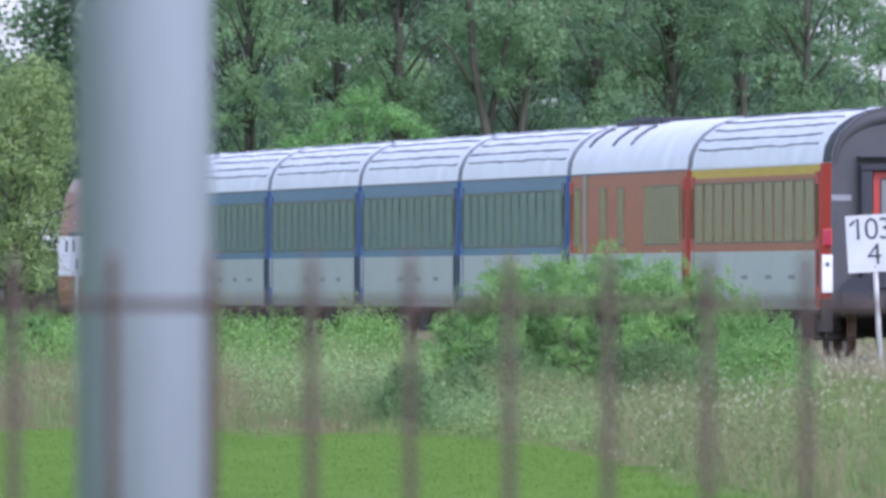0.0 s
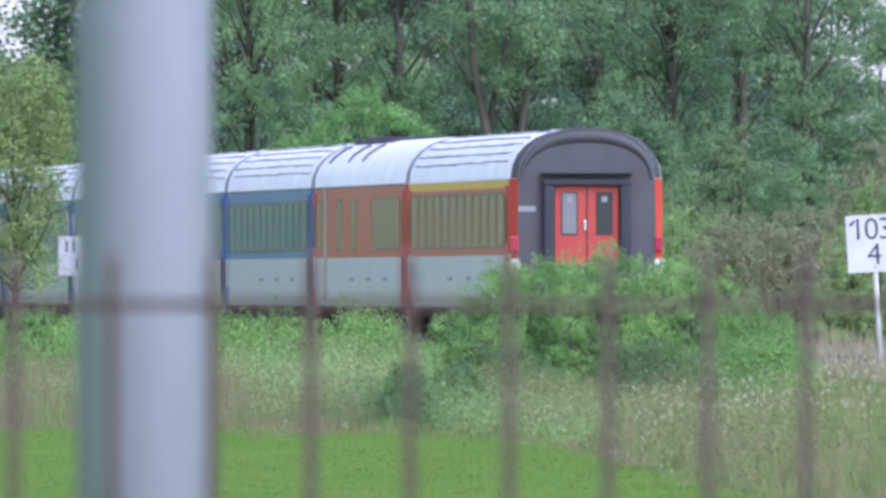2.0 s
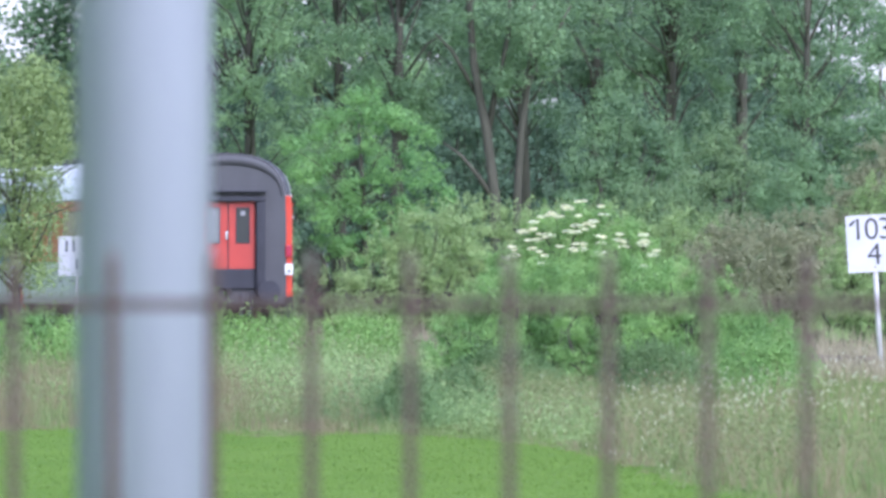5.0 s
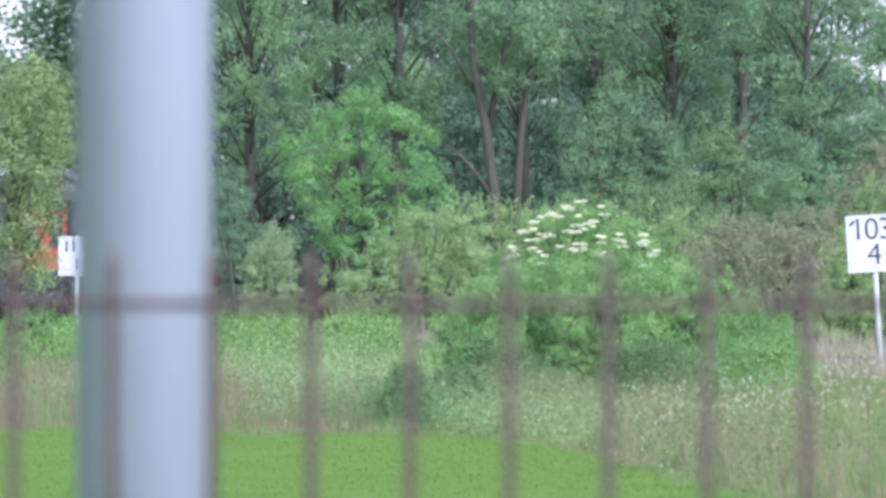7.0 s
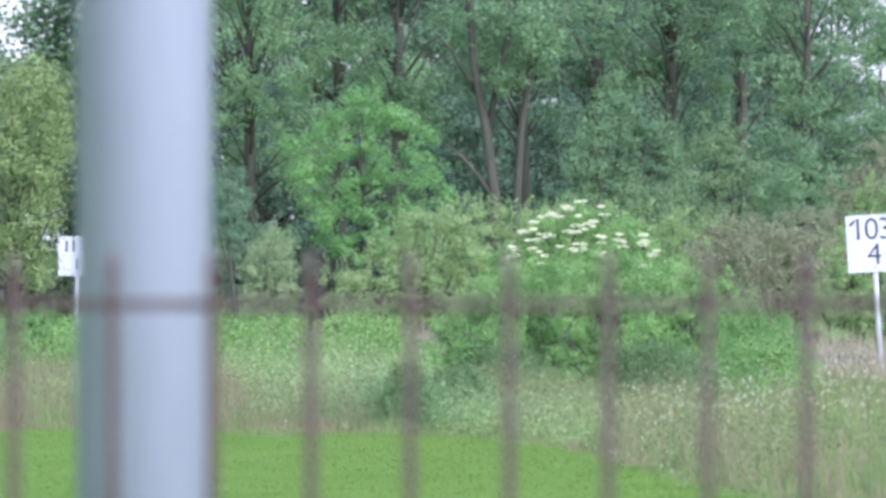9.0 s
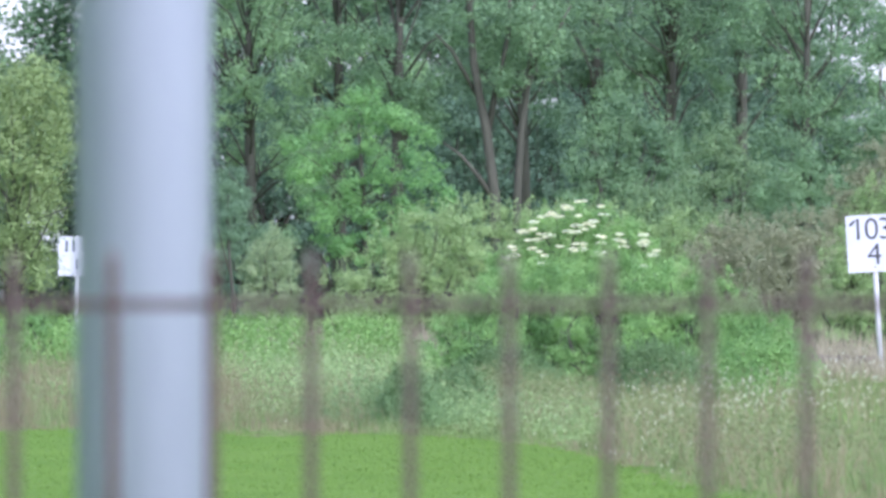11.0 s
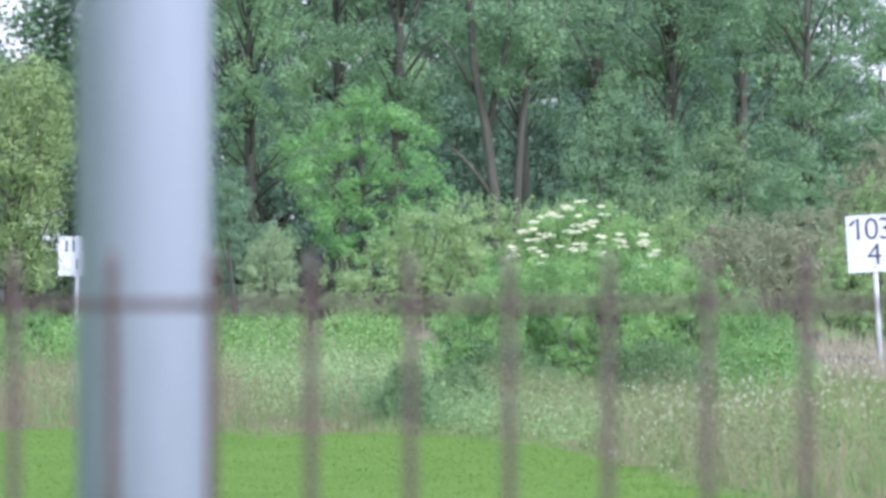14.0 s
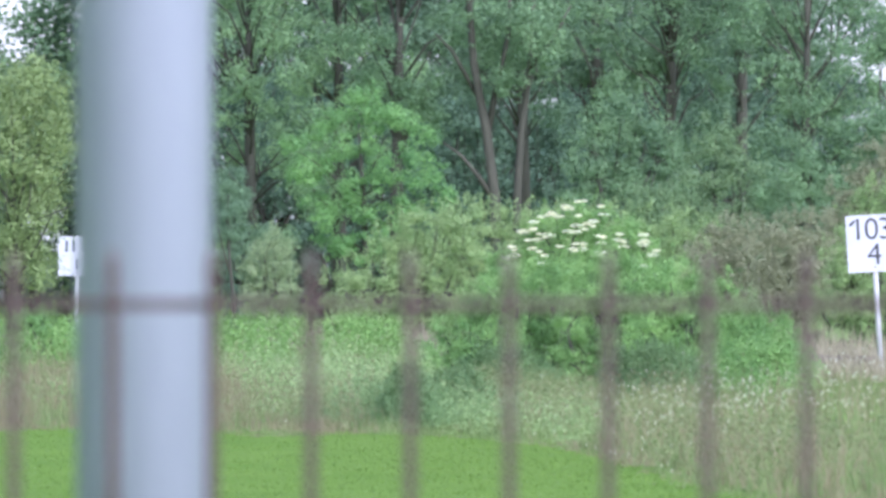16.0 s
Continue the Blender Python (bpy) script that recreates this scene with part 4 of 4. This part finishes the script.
def willow():
    y = 452
    s = 52500 / y
    lobes = [(10, 140, 46), (58, 128, 40), (98, 152, 32), (20, 200, 55), (80, 212, 46), (112, 252, 26), (12, 272, 46), (68, 282, 36), (18, 340, 36), (5, 410, 40),
             (38, 400, 26), (-45, 200, 55), (-55, 320, 60), (-35, 440, 50), (28, 462, 26), (70, 345, 20), (105, 200, 30), (-90, 260, 50), (40, 160, 45), (55, 372, 30), (60, 440, 34), (84, 468, 24), (75, 300, 36), (48, 330, 38), (92, 368, 22), (58, 484, 28), (90, 250, 30), (90, 332, 26), (32, 432, 30), (84, 395, 18)]
    shape = [((px - 30) / s, px_z(py, y), r / s) for px, py, r in lobes]
    root = tree("willow_tree", px_x(30, y), y, 4.85, 1.1, 0.9, LEAF_OLIVE, 0.05, "olive-green small-leaved tree beside the line", "tree", 400, 20, 46, 17, 1, shape=shape, solid=0, girth=0.55)
    rng = np.random.default_rng(401)
    for k in range(16):
        bm = bmesh.new()
        z = rng.uniform(0.8, 2.6)
        a = rng.uniform(-1, 1)
        limbs(bm, (0.05 * a, 0, z), [(a * 1.25, rng.uniform(-0.5, 0.3), z + rng.uniform(0.2, 1.3))], 0.022, rng)
        part("branch", bm, BARK, root, "bare thin branch" if k == 0 else "", True)
    mound("low_bush", 400, [(-30, 575), (30, 560), (75, 556), (125, 572), (165, 600)], 690, 22, LEAF_BUSH, 0.10, "low green bush below the willow", 405, shoots=70)


undergrowth()


# ---------------------------------------------------------------- bushes and meadow before the line
def near_bushes():
    lab, grp = "leafy bright green bush before the line", "bushes before the line"
    for k, (y, line, base, lump) in enumerate((
            (398, [(742, 610), (785, 568), (835, 522), (880, 480), (925, 468)], 692, 25),
            (404, [(880, 480), (925, 466), (980, 460), (1030, 458)], 690, 27),
            (402, [(1010, 462), (1050, 452), (1085, 440), (1125, 455), (1165, 472)], 692, 27),
            (398, [(1140, 468), (1190, 462), (1240, 478), (1290, 506), (1340, 548)], 692, 26),
            (388, [(1265, 560), (1310, 540), (1355, 550), (1395, 582), (1425, 622)], 694, 24),
            (345, [(1275, 640), (1310, 618), (1345, 612), (1390, 628), (1420, 660)], 715, 18),
            (352, [(800, 660), (840, 630), (890, 612), (940, 625), (985, 650)], 710, 18),
            (350, [(1080, 640), (1115, 615), (1165, 612), (1210, 625), (1240, 650)], 712, 17))):
        mound("green_bush", y, line, base, lump, LEAF_BUSH if k < 6 else LEAF_DUSK, 0.105, lab if k < 6 else "duller green bush low in the meadow", 500 + k, "bush", grp, 190 if k < 6 else 90)
    mound("green_bush", 412, [(770, 620), (830, 570), (890, 525), (1000, 500), (1090, 490), (1180, 505), (1260, 540), (1340, 585), (1400, 630)], 694, 30, LEAF_DUSK, 0.16, "shaded dense green bush close to the line", 520, "bush", grp, 60)
    for k, (y, line, base) in enumerate(((286, [(688, 690), (712, 655), (735, 650), (760, 690)], 762), (292, [(755, 690), (790, 655), (830, 650), (865, 690)], 752), (300, [(610, 712), (640, 690), (670, 705)], 750))):
        mound("dark_bush", y, line, base, 14, LEAF_DUSK, 0.085, "low dark green bush in the tall grass", 530 + k, "bush", "low bushes in the grass", 60, 0.5)


near_bushes()


def upright_plants(name, x0, x1, y0, y1, n, h, mat, label, seed, size=0.055):
    """Stands of nettles and other upright leafy plants; below 100 m the depth counts from the lawn's edge."""
    rng = np.random.default_rng(seed)
    m, groups = n, max(4, n // 22)
    c = np.stack([rng.uniform(x0, x1, groups), rng.uniform(y0, y1, groups)], 1)
    if y0 < 100:
        c[:, 1] += lawn_edge(c[:, 0])
    who = rng.integers(0, groups, m)
    wide = rng.uniform(0.16, 0.34, groups)
    off = rng.normal(size=(m, 2))
    xy = c[who] + off * wide[who][:, None] * np.array([1.0, 2.0])
    hh = h * rng.uniform(0.78, 1.12, groups)[who] * np.exp(-0.16 * (off ** 2).sum(1)) * rng.uniform(0.8, 1.1, m)
    k = 44
    idx = np.repeat(np.arange(m), k)
    f = rng.uniform(0.15, 1.0, len(idx))
    spread = 0.085 * (1.15 - f * 0.75)
    p = np.stack([xy[idx, 0] + rng.normal(size=len(idx)) * spread, xy[idx, 1] + rng.normal(size=len(idx)) * spread, f * hh[idx]], 1)
    ob = link(name, leaf_mesh(name, p, size * 0.66, rng, 0.55, 0.15, rough=0.4), mat)
    tagged(ob, label, "plants", kind="stuff")


upright_plants("nettles", px_x(375, 415), px_x(700, 415), 408, 424, 520, 1.2, NETTLE, "stand of bright green nettles", 600, 0.085)
upright_plants("nettles", px_x(-40, 405), px_x(150, 405), 396, 414, 300, 1.05, NETTLE, "stand of green nettles below the willow", 601, 0.085)
upright_plants("weeds", px_x(370, 295), px_x(760, 295), 6, 40, 700, 0.84, LEAF_HEDGE, "pale green weeds in the tall grass", 602, 0.05)
upright_plants("weeds", px_x(720, 300), px_x(1300, 300), 8, 70, 800, 0.56, LEAF_WEED, "grey-green weeds below the bushes", 603, 0.045)
upright_plants("weeds", px_x(1050, 250), px_x(1600, 250), 14, 90, 700, 0.5, LEAF_WEED, "leafy weeds among the meadow flowers", 604, 0.04)
upright_plants("weeds", px_x(-40, 300), px_x(400, 300), 6, 45, 320, 0.55, LEAF_HEDGE, "leafy weeds in the grass", 605, 0.045)

upright_plants("weeds", px_x(790, 280), px_x(1080, 280), 2, 34, 320, 0.46, LEAF_HEDGE, "pale leafy weeds at the lawn's edge", 606, 0.04)
upright_plants("weeds", px_x(640, 290), px_x(830, 290), 1, 14, 260, 0.6, LEAF_DUSK, "dark leafy weeds at the lawn's edge", 607, 0.042)
upright_plants("flowering_weeds", px_x(420, 290), px_x(720, 290), 2, 20, 200, 0.5, LEAF_WEED, "pale yellowish weeds at the lawn's edge", 608, 0.038)


def meadow_height(x, y):
    """How tall the uncut grass stands: it rises from the lawn's edge and is lower before the bushes."""
    e = lawn_edge(x)
    rise = np.clip((y - e + 7) / 24.0, 0.06, 1.0)
    b = x / y * 52500 + 784
    tall = np.interp(b, [0, 380, 700, 780, 1000, 1100, 1300, 1568], [0.55, 0.62, 0.60, 0.36, 0.34, 0.43, 0.47, 0.46])
    tall = tall * np.interp(y, [240, 300, 345, 400, 440], [1.0, 1.0, 0.8, 0.55, 0.6])
    wave = 0.8 + 0.35 * np.sin(x * 2.7 + y * 0.11) * np.sin(x * 1.3 - y * 0.07 + 1.0) + 0.18 * np.sin(x * 7.1 + y * 0.4)
    return tall * rise * wave


def meadow():
    rng = np.random.default_rng(700)
    for name, n, mat, lab, wid, tuft, k in (
            ("tall_grass", 6800, GRASS_PALE, "tall pale seeding meadow grass", 0.007, 11, 1.1),
            ("meadow_grass", 7000, GRASS_GREEN, "green uncut meadow grass", 0.010, 10, 0.85)):
        x = rng.uniform(-8.5, 8.5, n * 2)
        e = lawn_edge(x)
        u = rng.uniform(0, 1, n * 2)
        near = rng.uniform(0, 1, n * 2) < 0.6
        y = np.where(near, e - 9 + 54 * u, e + (455 - e) * u)
        y += 5 * np.sin(x * 3.0) * np.sin(x * 1.1)
        lush = np.interp(x / y * 52500 + 784, [380, 560, 690, 800, 1000, 1090, 1330, 1568], [0.45, 0.35, 0.65, 0.9, 0.75, 0.45, 0.45, 0.6])
        lush = lush + 0.32 * np.sin(x * 4.3 + 0.09 * y) * np.sin(x * 1.9 - 0.05 * y + 2.0)
        own = np.clip(lush if name == "meadow_grass" else 1.05 - lush, 0.12, 1.0)
        keep = (np.abs(x) < 0.0172 * y + 0.4) & (x < 6.07 - 0.0733 * (y - 474.5) - 0.6) & (rng.uniform(0, 1, n * 2) < own)
        x, y = x[keep], y[keep]
        h = np.maximum(0.03, meadow_height(x, y) * k * rng.uniform(0.5, 1.3, len(x)))
        v, f = blades(name, np.stack([x, y], 1), h, rng.uniform(0.6, 1.4, len(x)) * wid, rng, 0.32, tuft, 0.09)
        tagged(link(name, raw(name, v, f), mat), lab, "grass", kind="stuff")
        if name == "tall_grass":
            tip = v.reshape(-1, 5, 3)[:, 4]
            tip = tip[tip[:, 2] > 0.2][::2]
            m = len(tip)
            q = np.repeat(tip, 3, 0) + rng.normal(size=(3 * m, 3)) * np.array([0.016, 0.016, 0.04])
            sh = link("seed_heads", leaf_mesh("seed_heads", q, 0.028, rng, 0.4, 1.2), GRASS_PALE)
            tagged(sh, "pale beige seed heads of the tall grass", "grass", kind="stuff")


def dry_verge():
    rng = np.random.default_rng(710)
    n = 2000
    a = rng.uniform(-75, 200, n)
    for name, o, h, lab in (("dry_grass", rng.uniform(-4.6, -1.9, n), (0.2, 0.55), "dry beige grass along the track"), ("verge_grass", rng.uniform(1.9, 6.5, n), (0.3, 0.8), "rough grass on the far side of the track")):
        x, y = TX + UX * a + NX * o, TY + UY * a + NY * o
        v, f = blades(name, np.stack([x, y], 1), rng.uniform(*h, n), rng.uniform(0.01, 0.024, n), rng, 0.4, 8, 0.1)
        tagged(link(name, raw(name, v, f), GRASS_DRY), lab, "grass", kind="stuff")


def lawn():
    rng = np.random.default_rng(720)
    n = 8000
    y = rng.uniform(180, 302, n)
    x = rng.uniform(-1, 1, n) * (0.0165 * y + 0.3)
    keep = y < lawn_edge(x) + 10
    x, y = x[keep], y[keep]
    v, f = blades("lawn", np.stack([x, y], 1), rng.uniform(0.008, 0.022, len(x)), rng.uniform(0.008, 0.015, len(x)), rng, 1.4, 7, 0.4)
    tagged(link("lawn", raw("lawn", v, f), GRASS_LAWN), "short bright green mown lawn", "lawn", kind="stuff")


def white_flowers():
    """Umbels of white meadow flowers."""
    rng = np.random.default_rng(730)
    pts, stems = [], []
    for cx, cy, sx, n in ((1.75, 235, 0.22, 60), (2.3, 240, 0.4, 110), (2.9, 225, 0.4, 110), (2.4, 285, 0.5, 80), (3.7, 290, 0.6, 90), (1.5, 262, 0.35, 40), (2.75, 300, 0.12, 30), (-2.2, 300, 0.6, 6)):
        for _ in range(n):
            x, y = cx + rng.normal() * sx, cy + rng.normal() * 9
            h = float(meadow_height(np.array([x]), np.array([y]))[0]) * rng.uniform(0.8, 1.35) + 0.05
            r = rng.uniform(0.005, 0.014)
            a, q = rng.uniform(0, math.tau, 26), np.sqrt(rng.uniform(0, 1, 26)) * r
            pts.append(np.stack([x + q * np.cos(a), y + q * np.sin(a), h + rng.normal(size=26) * 0.008], 1))
            stems.append((x, y, h))
    tagged(link("white_flowers", leaf_mesh("white_flowers", np.concatenate(pts), 0.009, rng, 0.9), PETAL_WHITE), "small white meadow flower heads", "flowers", kind="stuff")
    s = np.array(stems)
    v, f = blades("flower_stems", s[:, :2], s[:, 2], np.full(len(s), 0.008), rng, 0.0)
    tagged(link("flower_stems", raw("flower_stems", v, f), GRASS_GREEN), "thin green flower stems", "flowers", kind="stuff")


meadow()
dry_verge()
lawn()
white_flowers()


# ---------------------------------------------------------------- far woods that close the place
def far_woods():
    rng = np.random.default_rng(800)
    blobs = []
    for k in range(70):
        f = k / 69
        blobs.append(((-38 - 150 * f + rng.normal() * 5, 760 + 700 * f + rng.normal() * 12, rng.uniform(3, 9)), (9, 9, rng.uniform(5, 8))))
    # added unseen ring of woods, closes the horizon for reflected and bounced light
    for k in range(110):
        a = math.tau * k / 110
        if 0.35 * math.pi < a < 0.62 * math.pi:
            continue
        r = 900 + rng.normal() * 40
        blobs.append(((r * math.cos(a), r * math.sin(a), 5), (30, 30, rng.uniform(8, 13))))
    p, o = clumps(blobs, 0.035, 3, 2.0, rng)
    p, o = p[p[:, 2] > 0], o[p[:, 2] > 0]
    tagged(link("far_woods", leaf_mesh("far_woods", p, 4.5, rng, 0.9, facing=o), LEAF_OLIVE), "distant green woods round the fields", "woods", kind="stuff")


far_woods()


# ---------------------------------------------------------------- what moves
# seconds and metres run along the track
RUN = [(0.0, 0.13), (0.5, 15.83), (1.0, 33.29), (1.5, 49.33), (2.0, 66.45), (2.5, 82.47), (3.0, 99.32), (3.5, 115.35), (4.0, 132.53),
       (5.0, 165.9), (6.0, 199.5), (6.5, 216.7), (7.0, 233.1), (7.5, 249.6), (9.0, 300.66), (12.0, 402.9), (14.0, 471.65), (16.0, 540.8)]


def motions():
    for thing, ahead in TRAIN:
        walk(thing, [(t, on_track(ahead + run, RAIL_Z)) for t, run in RUN])


motions()
